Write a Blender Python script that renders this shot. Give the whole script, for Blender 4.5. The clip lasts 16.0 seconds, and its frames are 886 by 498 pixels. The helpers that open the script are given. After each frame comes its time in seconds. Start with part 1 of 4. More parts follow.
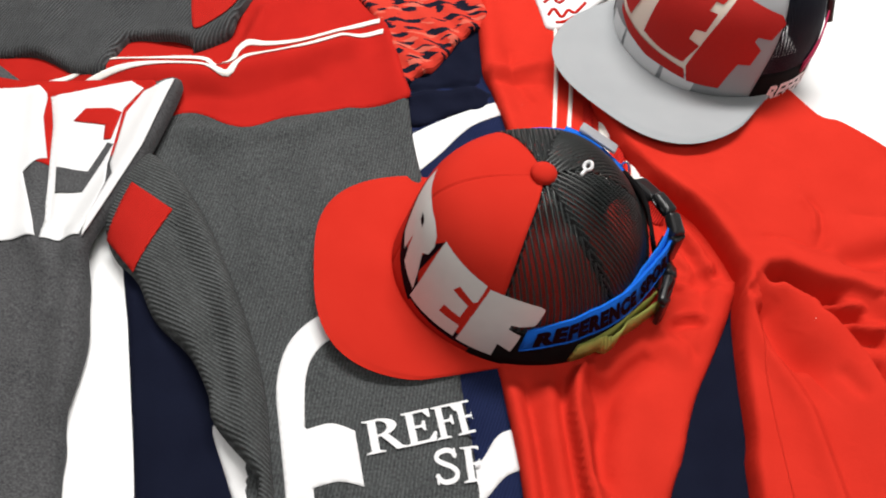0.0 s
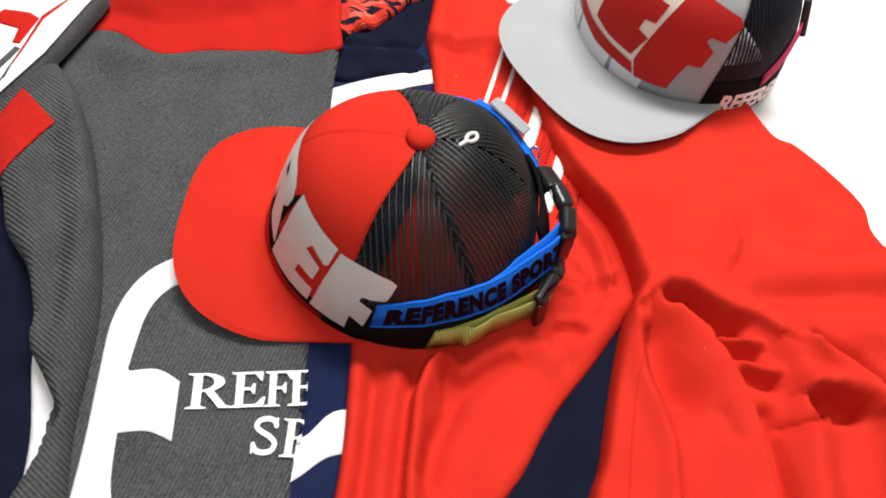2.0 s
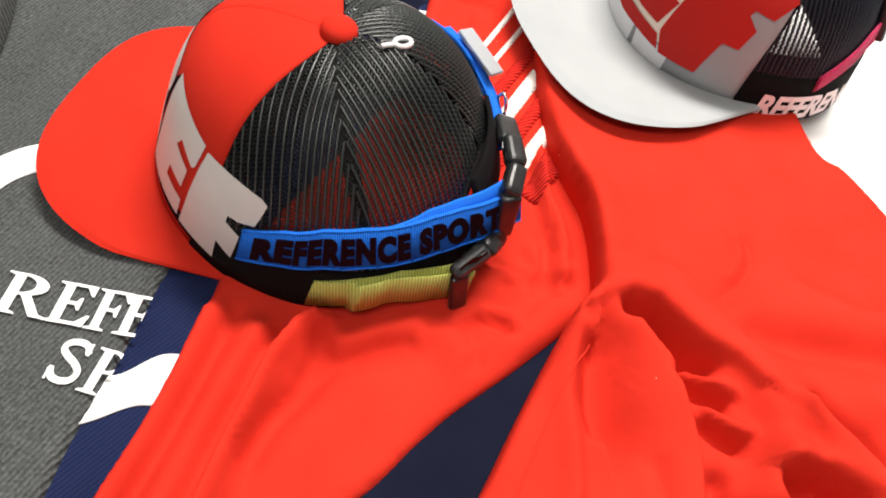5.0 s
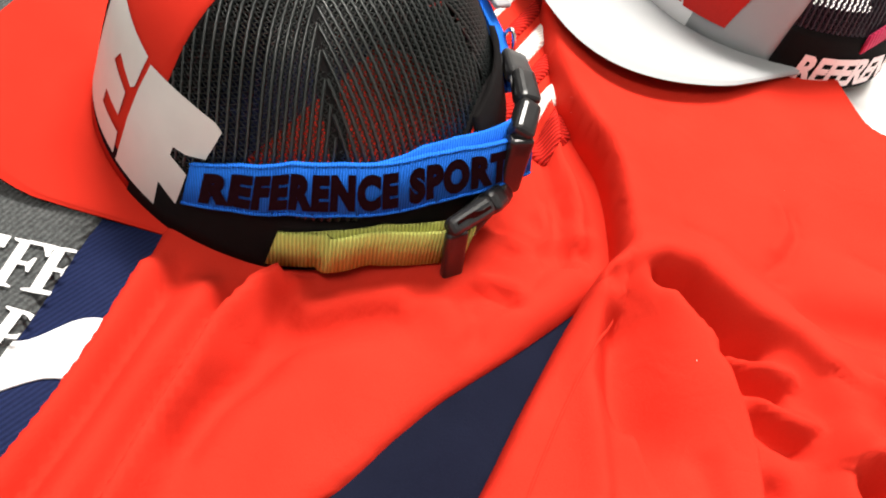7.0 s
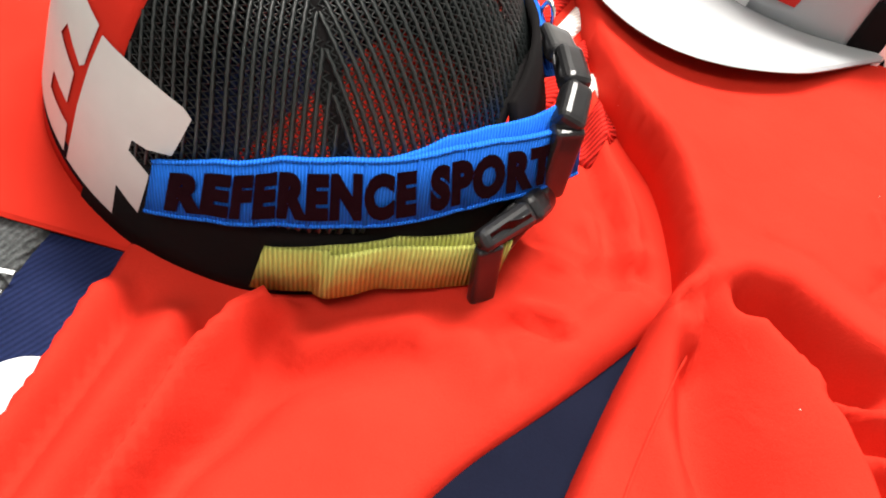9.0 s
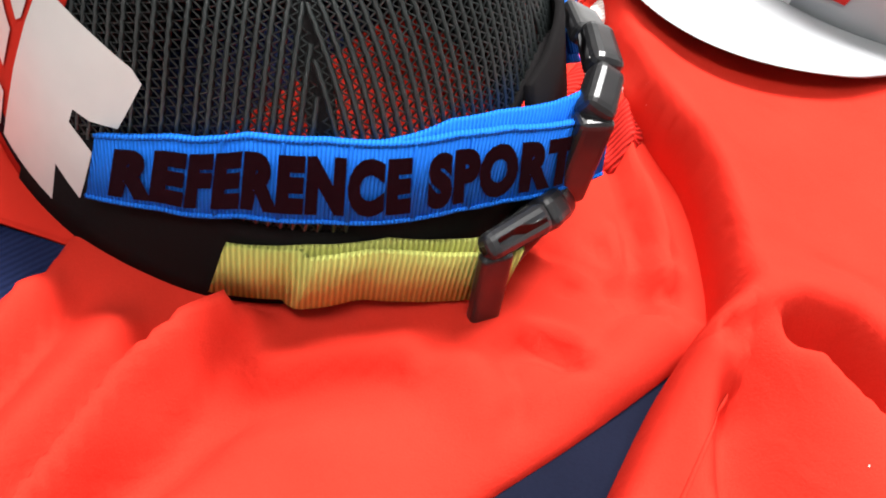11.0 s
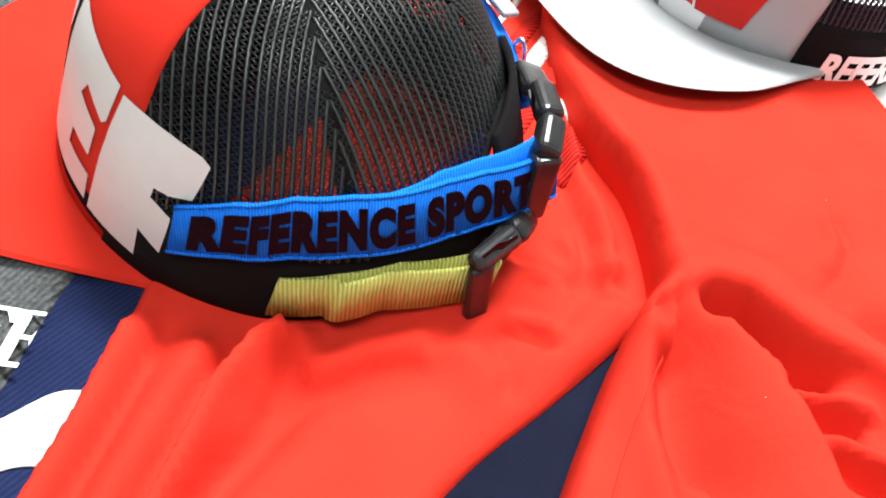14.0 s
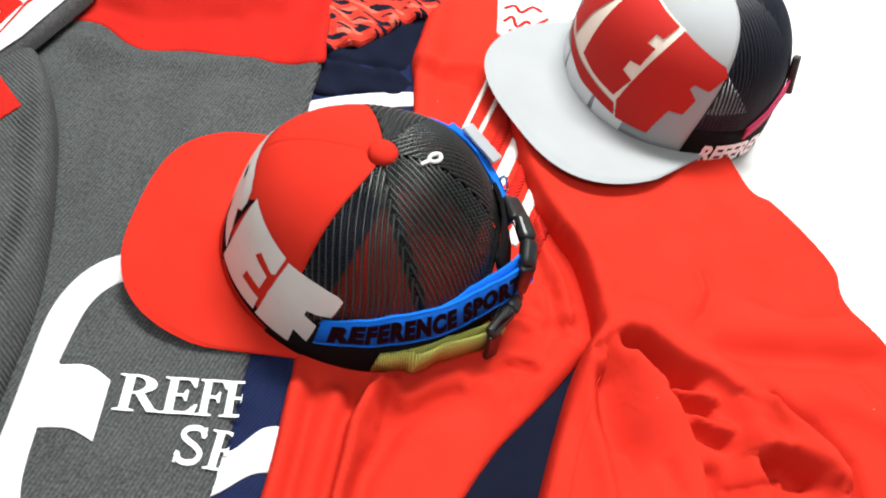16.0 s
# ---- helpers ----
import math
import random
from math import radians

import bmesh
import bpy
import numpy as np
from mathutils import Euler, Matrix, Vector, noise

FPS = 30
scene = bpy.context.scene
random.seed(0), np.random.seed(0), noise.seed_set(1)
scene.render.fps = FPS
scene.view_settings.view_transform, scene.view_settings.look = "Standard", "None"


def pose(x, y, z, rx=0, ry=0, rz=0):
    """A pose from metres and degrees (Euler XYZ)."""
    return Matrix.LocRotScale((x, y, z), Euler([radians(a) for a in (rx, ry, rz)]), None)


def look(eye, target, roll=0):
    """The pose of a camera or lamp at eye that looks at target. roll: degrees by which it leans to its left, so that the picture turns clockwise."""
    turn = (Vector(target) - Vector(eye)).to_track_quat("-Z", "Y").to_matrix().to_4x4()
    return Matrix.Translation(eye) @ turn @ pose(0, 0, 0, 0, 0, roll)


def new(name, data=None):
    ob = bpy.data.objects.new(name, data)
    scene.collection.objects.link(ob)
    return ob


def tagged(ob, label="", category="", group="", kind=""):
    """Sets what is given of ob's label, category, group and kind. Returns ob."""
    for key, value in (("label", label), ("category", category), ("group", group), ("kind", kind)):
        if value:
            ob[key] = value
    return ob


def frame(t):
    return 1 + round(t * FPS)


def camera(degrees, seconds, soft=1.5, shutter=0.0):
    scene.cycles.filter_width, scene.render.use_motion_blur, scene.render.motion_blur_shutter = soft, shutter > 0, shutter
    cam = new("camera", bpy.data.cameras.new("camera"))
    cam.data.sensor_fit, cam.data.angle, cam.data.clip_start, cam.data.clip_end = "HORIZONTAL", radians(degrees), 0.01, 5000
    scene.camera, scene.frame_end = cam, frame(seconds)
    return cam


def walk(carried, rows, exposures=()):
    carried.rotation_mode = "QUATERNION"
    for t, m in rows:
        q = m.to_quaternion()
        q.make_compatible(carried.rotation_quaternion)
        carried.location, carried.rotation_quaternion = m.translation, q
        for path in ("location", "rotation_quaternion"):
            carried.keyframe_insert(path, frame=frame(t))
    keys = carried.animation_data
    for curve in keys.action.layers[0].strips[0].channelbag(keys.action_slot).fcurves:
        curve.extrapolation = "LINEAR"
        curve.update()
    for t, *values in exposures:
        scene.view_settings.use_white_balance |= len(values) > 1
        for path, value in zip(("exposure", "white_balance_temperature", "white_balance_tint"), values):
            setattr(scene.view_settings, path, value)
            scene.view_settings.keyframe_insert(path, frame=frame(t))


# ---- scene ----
cam = camera(55.7, 16.0, soft=1.9, shutter=0.3)
K = 0.92  # the plan below is drawn 1 : 0.92


PATH = [
    (0, (0.02944, -0.01538, 0.60787), (0.03752, 0.26714, 0.19541), 1.19),
    (0.5, (0.06814, -0.01728, 0.59053), (0.07142, 0.26368, 0.17695), 2.49),
    (1, (0.10025, -0.01730, 0.57606), (0.09554, 0.26198, 0.16135), 3.29),
    (1.5, (0.13209, -0.00800, 0.56784), (0.11978, 0.27099, 0.15310), 4.46),
    (2, (0.16098, 0.00460, 0.55542), (0.14243, 0.28488, 0.14178), 6.10),
    (2.5, (0.19110, 0.01023, 0.54471), (0.15868, 0.29209, 0.13300), 6.33),
    (3, (0.21810, 0.02467, 0.53238), (0.17387, 0.31169, 0.12536), 7.65),
    (3.5, (0.24164, 0.03351, 0.51619), (0.19138, 0.31886, 0.10870), 8.46),
    (4, (0.26073, 0.04099, 0.47594), (0.20045, 0.33104, 0.07316), 8.63),
    (4.5, (0.26706, 0.04300, 0.44723), (0.19895, 0.33279, 0.04551), 8.77),
    (5, (0.26968, 0.05504, 0.42021), (0.19617, 0.34880, 0.02234), 9.60),
    (7.5, (0.26096, 0.08120, 0.30602), (0.19172, 0.40089, -0.07213), 12.63),
    (8, (0.25447, 0.09526, 0.28746), (0.18177, 0.41678, -0.08848), 11.91),
    (8.5, (0.24976, 0.10793, 0.27578), (0.17268, 0.42930, -0.09942), 11.13),
    (11, (0.24218, 0.14780, 0.22625), (0.15881, 0.47855, -0.13933), 13.06),
    (11.5, (0.23907, 0.15197, 0.21689), (0.15257, 0.48402, -0.14679), 12.67),
    (12, (0.23581, 0.15528, 0.21491), (0.14818, 0.48942, -0.14657), 12.76),
    (12.5, (0.23711, 0.15340, 0.21863), (0.14728, 0.48828, -0.14164), 12.31),
    (13, (0.24113, 0.14496, 0.22801), (0.16008, 0.48186, -0.13245), 12.38),
    (13.5, (0.24414, 0.11931, 0.25571), (0.17181, 0.45666, -0.10617), 11.61),
    (14, (0.23939, 0.09745, 0.29208), (0.17796, 0.43042, -0.07583), 10.61),
    (14.5, (0.23294, 0.08112, 0.33039), (0.18112, 0.40570, -0.04638), 10.14),
    (15, (0.22818, 0.05757, 0.38535), (0.19025, 0.37093, -0.00242), 11.41),
    (15.5, (0.22229, 0.02474, 0.46589), (0.18966, 0.32850, 0.07008), 10.06),
    (16, (0.19160, 0.01124, 0.53749), (0.16927, 0.31020, 0.13733), 11.21),
]
EXPOSURES = [(0.0, -0.28, 6500, 10), (2.0, 0.0, 6550, 10), (4.5, 0.24, 6800, 10), (5.0, 0.36, 6850, 10), (8.0, 0.72, 6900, 10), (11.0, 1.05, 6400, 10), (12.5, 1.16, 6300, 10), (14.0, 1.04, 6250, 6), (15.0, 0.78, 6250, 5), (16.0, 0.36, 6350, 6)]
walk(cam, [(t, look(Vector(eye) * K, Vector(target) * K, roll)) for t, eye, target, roll in PATH], EXPOSURES)

# ---- light: a white room with ceiling panels ----
world = bpy.data.worlds.new("room_air")
scene.world = world
world.use_nodes = True
world.node_tree.nodes["Background"].inputs[0].default_value = (0.9, 0.95, 1.0, 1)
world.node_tree.nodes["Background"].inputs[1].default_value = 0.04


def ceiling_lamp(x, y, z, sx, sy, watts):
    lamp = bpy.data.lights.new("ceiling_tube_light", "AREA")
    lamp.shape, lamp.size, lamp.size_y, lamp.energy = "RECTANGLE", sx, sy, watts * 1.55
    lamp.color = (1.0, 0.98, 0.95)
    ob = new("ceiling_tube_light", lamp)
    ob.matrix_world = pose(x, y, z)
    return ob


ceiling_lamp(0.2, 1.15, 1.75, 1.1, 0.3, 46)
ceiling_lamp(0.2, -0.45, 1.75, 1.1, 0.3, 10)


# ---- materials ----
def material(name, rough=0.8, metal=0.0, spec=0.5):
    m = bpy.data.materials.new(name)
    m.use_nodes = True
    b = m.node_tree.nodes["Principled BSDF"]
    b.inputs["Roughness"].default_value = rough
    b.inputs["Metallic"].default_value = metal
    b.inputs["Specular IOR Level"].default_value = spec
    return m, m.node_tree, b


def node(nt, kind, **inputs):
    n = nt.nodes.new(kind)
    for key, value in inputs.items():
        n.inputs[key.replace("_", " ")].default_value = value
    return n


def coords(nt, scale=(1, 1, 1), turn=0.0):
    tc = nt.nodes.new("ShaderNodeTexCoord")
    mp = nt.nodes.new("ShaderNodeMapping")
    mp.inputs["Scale"].default_value = scale
    mp.inputs["Rotation"].default_value = (0, 0, radians(turn))
    nt.links.new(tc.outputs["Object"], mp.inputs["Vector"])
    return mp.outputs["Vector"]


def mixed(nt, fac, a, b):
    mx = nt.nodes.new("ShaderNodeMix")
    mx.data_type = "RGBA"
    mx.inputs["A"].default_value, mx.inputs["B"].default_value = (*a, 1), (*b, 1)
    nt.links.new(fac, mx.inputs["Factor"])
    return mx


def cloth_material(name, light, dark, grain=900, fleck=0.5, rib=None, bump=0.25, sheen=0.15, rough=0.9, lint=0.0, spec=0.03, crumple=0.0, deep=0.5):
    """Woven or knitted cloth: fine yarn grain, soft blotches, ribs (pitch in metres, degrees), a little lint."""
    m, nt, b = material(name, rough, 0, spec)
    b.inputs["Sheen Weight"].default_value = sheen
    b.inputs["Sheen Roughness"].default_value = 0.5
    v = coords(nt)
    fine = node(nt, "ShaderNodeTexNoise", Scale=grain, Detail=3.0, Roughness=0.7)
    broad = node(nt, "ShaderNodeTexNoise", Scale=28.0, Detail=3.0)
    nt.links.new(v, fine.inputs["Vector"])
    nt.links.new(v, broad.inputs["Vector"])
    add = nt.nodes.new("ShaderNodeMath")
    add.operation = "MULTIPLY_ADD"
    add.inputs[1].default_value = fleck
    nt.links.new(fine.outputs[0], add.inputs[0])
    half = nt.nodes.new("ShaderNodeMath")
    half.operation = "MULTIPLY"
    half.inputs[1].default_value = 1 - fleck
    nt.links.new(broad.outputs[0], half.inputs[0])
    nt.links.new(half.outputs[0], add.inputs[2])
    spread = nt.nodes.new("ShaderNodeMapRange")
    spread.inputs["From Min"].default_value, spread.inputs["From Max"].default_value = 0.3, 0.7
    nt.links.new(add.outputs[0], spread.inputs["Value"])
    col = mixed(nt, spread.outputs[0], dark, light)
    height = fine.outputs[0]
    colour = col.outputs["Result"]
    if rib:
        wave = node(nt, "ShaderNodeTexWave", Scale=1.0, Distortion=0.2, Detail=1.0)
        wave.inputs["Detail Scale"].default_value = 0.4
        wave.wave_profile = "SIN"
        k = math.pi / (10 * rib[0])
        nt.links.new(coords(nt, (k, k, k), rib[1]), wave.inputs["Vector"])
        sum_ = nt.nodes.new("ShaderNodeMath")
        sum_.operation = "MULTIPLY_ADD"
        sum_.inputs[1].default_value = 2.0
        nt.links.new(wave.outputs["Fac"], sum_.inputs[0])
        nt.links.new(fine.outputs[0], sum_.inputs[2])
        height = sum_.outputs[0]
        # deep: groove shade painted into the colour along the rib bump, crests lightened likewise
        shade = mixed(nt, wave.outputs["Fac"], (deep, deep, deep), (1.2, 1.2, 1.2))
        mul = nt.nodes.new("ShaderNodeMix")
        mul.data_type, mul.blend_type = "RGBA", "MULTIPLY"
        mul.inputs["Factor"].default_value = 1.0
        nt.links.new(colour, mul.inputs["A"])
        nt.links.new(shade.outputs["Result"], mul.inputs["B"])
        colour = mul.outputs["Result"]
    if lint:
        specks = node(nt, "ShaderNodeTexVoronoi", Scale=55.0)
        nt.links.new(v, specks.inputs["Vector"])
        cut = nt.nodes.new("ShaderNodeMath")
        cut.operation = "LESS_THAN"
        cut.inputs[1].default_value = lint
        nt.links.new(specks.outputs["Distance"], cut.inputs[0])
        mx = nt.nodes.new("ShaderNodeMix")
        mx.data_type = "RGBA"
        mx.inputs["B"].default_value = (0.75, 0.6, 0.55, 1)
        nt.links.new(cut.outputs[0], mx.inputs["Factor"])
        nt.links.new(colour, mx.inputs["A"])
        colour = mx.outputs["Result"]
    nt.links.new(colour, b.inputs["Base Color"])
    bp = nt.nodes.new("ShaderNodeBump")
    bp.inputs["Strength"].default_value = bump
    bp.inputs["Distance"].default_value = 0.0006
    nt.links.new(height, bp.inputs["Height"])
    nt.links.new(bp.outputs[0], b.inputs["Normal"])
    if crumple:
        soft_ = node(nt, "ShaderNodeTexNoise", Scale=38.0, Detail=3.0, Roughness=0.5, Distortion=1.2)
        nt.links.new(v, soft_.inputs["Vector"])
        big = nt.nodes.new("ShaderNodeBump")
        big.inputs["Strength"].default_value, big.inputs["Distance"].default_value = crumple, 0.004
        nt.links.new(soft_.outputs[0], big.inputs["Height"])
        nt.links.new(big.outputs[0], bp.inputs["Normal"])
    return m


def plain_material(name, colour, rough, metal=0.0, spec=0.5, grain=300, wobble=0.06, bump=0.05, coat=0.0):
    m, nt, b = material(name, rough, metal, spec)
    b.inputs["Coat Weight"].default_value = coat
    n = node(nt, "ShaderNodeTexNoise", Scale=grain, Detail=4.0)
    nt.links.new(coords(nt), n.inputs["Vector"])
    col = mixed(nt, n.outputs[0], [c * (1 - wobble) for c in colour], [min(1, c * (1 + wobble)) for c in colour])
    nt.links.new(col.outputs["Result"], b.inputs["Base Color"])
    bp = nt.nodes.new("ShaderNodeBump")
    bp.inputs["Strength"].default_value, bp.inputs["Distance"].default_value = bump, 0.0004
    nt.links.new(n.outputs[0], bp.inputs["Height"])
    nt.links.new(bp.outputs[0], b.inputs["Normal"])
    return m


RED_JERSEY = cloth_material("red_jersey", (0.54, 0.029, 0.017), (0.45, 0.021, 0.012), 1500, 0.5, None, 0.35, 0.0, lint=0.013, crumple=0.2)
RED_KNIT = cloth_material("red_knit", (0.42, 0.017, 0.012), (0.33, 0.012, 0.009), 1200, 0.5, None, 0.25, 0.0)
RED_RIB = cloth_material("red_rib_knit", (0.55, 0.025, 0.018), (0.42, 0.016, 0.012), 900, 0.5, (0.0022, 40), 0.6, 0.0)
RED_TWILL = cloth_material("red_cap_twill", (0.47, 0.024, 0.014), (0.42, 0.019, 0.011), 2200, 0.4, None, 0.2, 0.0)
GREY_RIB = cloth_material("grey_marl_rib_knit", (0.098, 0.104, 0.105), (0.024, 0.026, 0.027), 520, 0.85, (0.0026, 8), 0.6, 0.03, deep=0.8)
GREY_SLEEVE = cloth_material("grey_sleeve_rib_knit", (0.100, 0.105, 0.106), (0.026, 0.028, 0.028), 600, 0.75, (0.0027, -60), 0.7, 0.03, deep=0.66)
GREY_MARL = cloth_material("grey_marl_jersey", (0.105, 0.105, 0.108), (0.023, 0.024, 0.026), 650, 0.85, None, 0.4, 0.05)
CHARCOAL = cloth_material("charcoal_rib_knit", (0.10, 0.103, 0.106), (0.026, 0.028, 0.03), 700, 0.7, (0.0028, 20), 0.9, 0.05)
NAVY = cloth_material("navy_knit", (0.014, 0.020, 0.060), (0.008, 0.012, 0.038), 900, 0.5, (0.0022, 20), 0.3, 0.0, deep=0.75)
NAVY_DARK = cloth_material("dark_navy_cloth", (0.008, 0.010, 0.022), (0.005, 0.006, 0.014), 900, 0.5, None, 0.25, 0.0, crumple=0.1)
WHITE_PRINT = cloth_material("white_flock_print", (0.72, 0.72, 0.72), (0.66, 0.66, 0.67), 900, 0.5, None, 0.15, 0.05)
WHITE_KNIT = cloth_material("white_knit", (0.80, 0.78, 0.73), (0.72, 0.70, 0.65), 900, 0.5, (0.002, 30), 0.3, 0.0, deep=0.85)
BLACK_CLOTH = cloth_material("black_cap_cloth", (0.007, 0.006, 0.006), (0.004, 0.0035, 0.004), 1500, 0.5, None, 0.3, 0.0, spec=0.08)
MESH_BLACK = plain_material("black_nylon_mesh", (0.014, 0.017, 0.017), 0.36, 0, 0.5)
DARK_MESH = plain_material("dark_nylon_mesh", (0.012, 0.014, 0.024), 0.45, 0, 0.4)
TABLE_WHITE = plain_material("white_laminate", (0.80, 0.80, 0.80), 0.45, 0, 0.4, 40, 0.02, 0.02)
GREY_CAP = cloth_material("light_grey_cap_twill", (0.31, 0.32, 0.33), (0.28, 0.29, 0.30), 2000, 0.4, None, 0.12, 0.0)
SILVER = plain_material("silver_reflective_print", (0.56, 0.53, 0.51), 0.45, 0.25, 0.5, 120, 0.05)
FOIL = plain_material("pale_silver_foil", (0.66, 0.66, 0.67), 0.35, 0.3, 0.5, 120, 0.05)
RED_PRINT = plain_material("red_flock_print", (0.42, 0.016, 0.012), 0.75, 0, 0.2, 700, 0.12, 0.2)
PALE_PRINT = plain_material("cream_print", (0.75, 0.68, 0.58), 0.7, 0, 0.2, 700, 0.06)
PINK_PRINT = plain_material("pale_pink_print", (0.80, 0.68, 0.68), 0.6, 0, 0.3, 500, 0.06)
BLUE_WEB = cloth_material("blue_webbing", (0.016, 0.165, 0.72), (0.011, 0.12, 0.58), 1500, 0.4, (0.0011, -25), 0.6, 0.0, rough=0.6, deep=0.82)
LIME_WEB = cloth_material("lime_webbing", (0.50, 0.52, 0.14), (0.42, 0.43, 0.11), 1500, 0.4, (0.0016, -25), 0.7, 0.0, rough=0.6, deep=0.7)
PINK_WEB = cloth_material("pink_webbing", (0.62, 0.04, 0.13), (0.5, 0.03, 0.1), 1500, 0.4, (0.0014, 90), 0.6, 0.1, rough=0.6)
MAROON_INK = plain_material("dark_maroon_flock", (0.010, 0.002, 0.004), 0.95, 0, 0.05, 900, 0.2, 0.2)
PLASTIC = plain_material("black_plastic", (0.012, 0.012, 0.013), 0.28, 0, 0.5, 600, 0.1, 0.04)
GREY_PLASTIC = plain_material("grey_plastic", (0.28, 0.29, 0.31), 0.3, 0, 0.5, 600, 0.05, 0.04)
STEEL = plain_material("steel_wire", (0.6, 0.6, 0.6), 0.25, 1.0, 0.5)
WALL_PAINT = plain_material("white_wall_paint", (0.62, 0.62, 0.61), 0.8, 0, 0.2, 30, 0.03)
FLOOR_GREY = plain_material("grey_floor", (0.35, 0.34, 0.33), 0.5, 0, 0.4, 12, 0.1)
PATTERN = cloth_material("flecked_red_cloth", (0.5, 0.05, 0.03), (0.4, 0.03, 0.02), 900, 0.5, (0.002, 50), 0.4, 0.0)
nt = PATTERN.node_tree
cells = node(nt, "ShaderNodeTexVoronoi", Scale=1.0)
cells.distance = "CHEBYCHEV"
nt.links.new(coords(nt, (75, 230, 0.01), -42), cells.inputs["Vector"])
ramp = nt.nodes.new("ShaderNodeValToRGB")
ramp.color_ramp.interpolation = "CONSTANT"
ramp.color_ramp.elements[0].color = (0.012, 0.011, 0.02, 1)
ramp.color_ramp.elements[1].position, ramp.color_ramp.elements[1].color = 0.36, (0.5, 0.04, 0.025, 1)
more = ramp.color_ramp.elements.new(0.72)
more.color = (0.55, 0.11, 0.075, 1)
nt.links.new(cells.outputs["Color"], ramp.inputs[0])
nt.links.new(ramp.outputs[0], nt.nodes["Principled BSDF"].inputs["Base Color"])
YELLOW = cloth_material("yellow_print", (0.75, 0.6, 0.03), (0.65, 0.5, 0.02))


# ---- mesh helpers ----
def part(name, bm, mat, parent=None, label="", smooth=True):
    """Links a bmesh, drawn in plan units, as one mesh object."""
    for v in bm.verts:
        v.co *= K
    flat = [f for f in bm.faces if f.tag]
    bmesh.ops.recalc_face_normals(bm, faces=bm.faces)
    for f in bm.faces:
        f.tag = False
    for f in flat:
        f.tag = True
    me = bpy.data.meshes.new(name)
    for f in bm.faces:
        f.smooth = smooth and not f.tag
    bm.to_mesh(me)
    bm.free()
    me.materials.append(mat)
    ob = new(name, me)
    if parent:
        ob.parent = parent
    return tagged(ob, label)


def thing(name, label, category, group=""):
    return tagged(new(name), label, category, group)


def rounded(points, steps=6):
    """A smooth closed line through the points."""
    p = np.array(points, float)
    out = []
    for i in range(len(p)):
        a, b, c, d = p[i - 1], p[i], p[(i + 1) % len(p)], p[(i + 2) % len(p)]
        for k in range(steps):
            t = k / steps
            out.append(0.5 * (2 * b + (c - a) * t + (2 * a - 5 * b + 4 * c - d) * t * t + (3 * b - a - 3 * c + d) * t ** 3))
    return np.array(out)


def line(points, steps=8):
    """A smooth open line through the points."""
    p = np.array([points[0], *points, points[-1]], float)
    out = []
    for i in range(1, len(p) - 2):
        a, b, c, d = p[i - 1], p[i], p[i + 1], p[i + 2]
        for k in range(steps):
            t = k / steps
            out.append(0.5 * (2 * b + (c - a) * t + (2 * a - 5 * b + 4 * c - d) * t * t + (3 * b - a - 3 * c + d) * t ** 3))
    out.append(p[-2])
    return np.array(out)


def dense(loop, cell):
    out = []
    for a, b in zip(loop, np.roll(loop, -1, 0)):
        n = max(1, int(np.linalg.norm(b - a) / cell))
        out += [a + (b - a) * k / n for k in range(n)]
    return np.array(out)


def away(X, Y, pts, closed=False):
    """The distance from each place to a line."""
    p = np.array(pts, float)
    q = np.roll(p, -1, 0) if closed else p[1:]
    best = np.full(X.shape, 9.0)
    for a, b in zip(p, q):
        d = b - a
        t = np.clip(((X - a[0]) * d[0] + (Y - a[1]) * d[1]) / (d @ d + 1e-12), 0, 1)
        best = np.minimum(best, np.hypot(X - a[0] - t * d[0], Y - a[1] - t * d[1]))
    return best


def inside(X, Y, loop):
    hit = np.zeros(X.shape, bool)
    for (ax, ay), (bx, by) in zip(loop, np.roll(loop, -1, 0)):
        if ay != by:
            hit ^= ((ay > Y) != (by > Y)) & (X < (bx - ax) * (Y - ay) / (by - ay) + ax)
    return hit


def filled(loop, cell):
    """Triangles that fill a closed line: places and corner numbers, the first places being the line's."""
    from mathutils.geometry import delaunay_2d_cdt
    loop = dense(np.array(loop, float), cell)
    lo, hi = loop.min(0), loop.max(0)
    gx, gy = np.meshgrid(np.arange(lo[0], hi[0], cell), np.arange(lo[1], hi[1], cell * 0.866))
    gx = gx + (np.arange(gx.shape[0]) % 2)[:, None] * cell / 2
    gx, gy = gx.ravel(), gy.ravel()
    ok = inside(gx, gy, loop)
    gx, gy = gx[ok], gy[ok]
    ok = away(gx, gy, loop, True) > cell * 0.4
    pts = [Vector(p) for p in loop] + [Vector(p) for p in zip(gx[ok], gy[ok])]
    n = len(loop)
    v, e, f, *_ = delaunay_2d_cdt(pts, [], [list(range(n))], 1, 1e-7)
    return np.array([tuple(p) for p in v]), f, loop


def ridge(X, Y, pts, high, wide):
    return high * np.exp(-(away(X, Y, pts) / wide) ** 2)


def crease(X, Y, pts, deep, wide):
    """A sharp fold line that sinks between two soft sides."""
    return -deep * np.exp(-away(X, Y, pts) / wide)


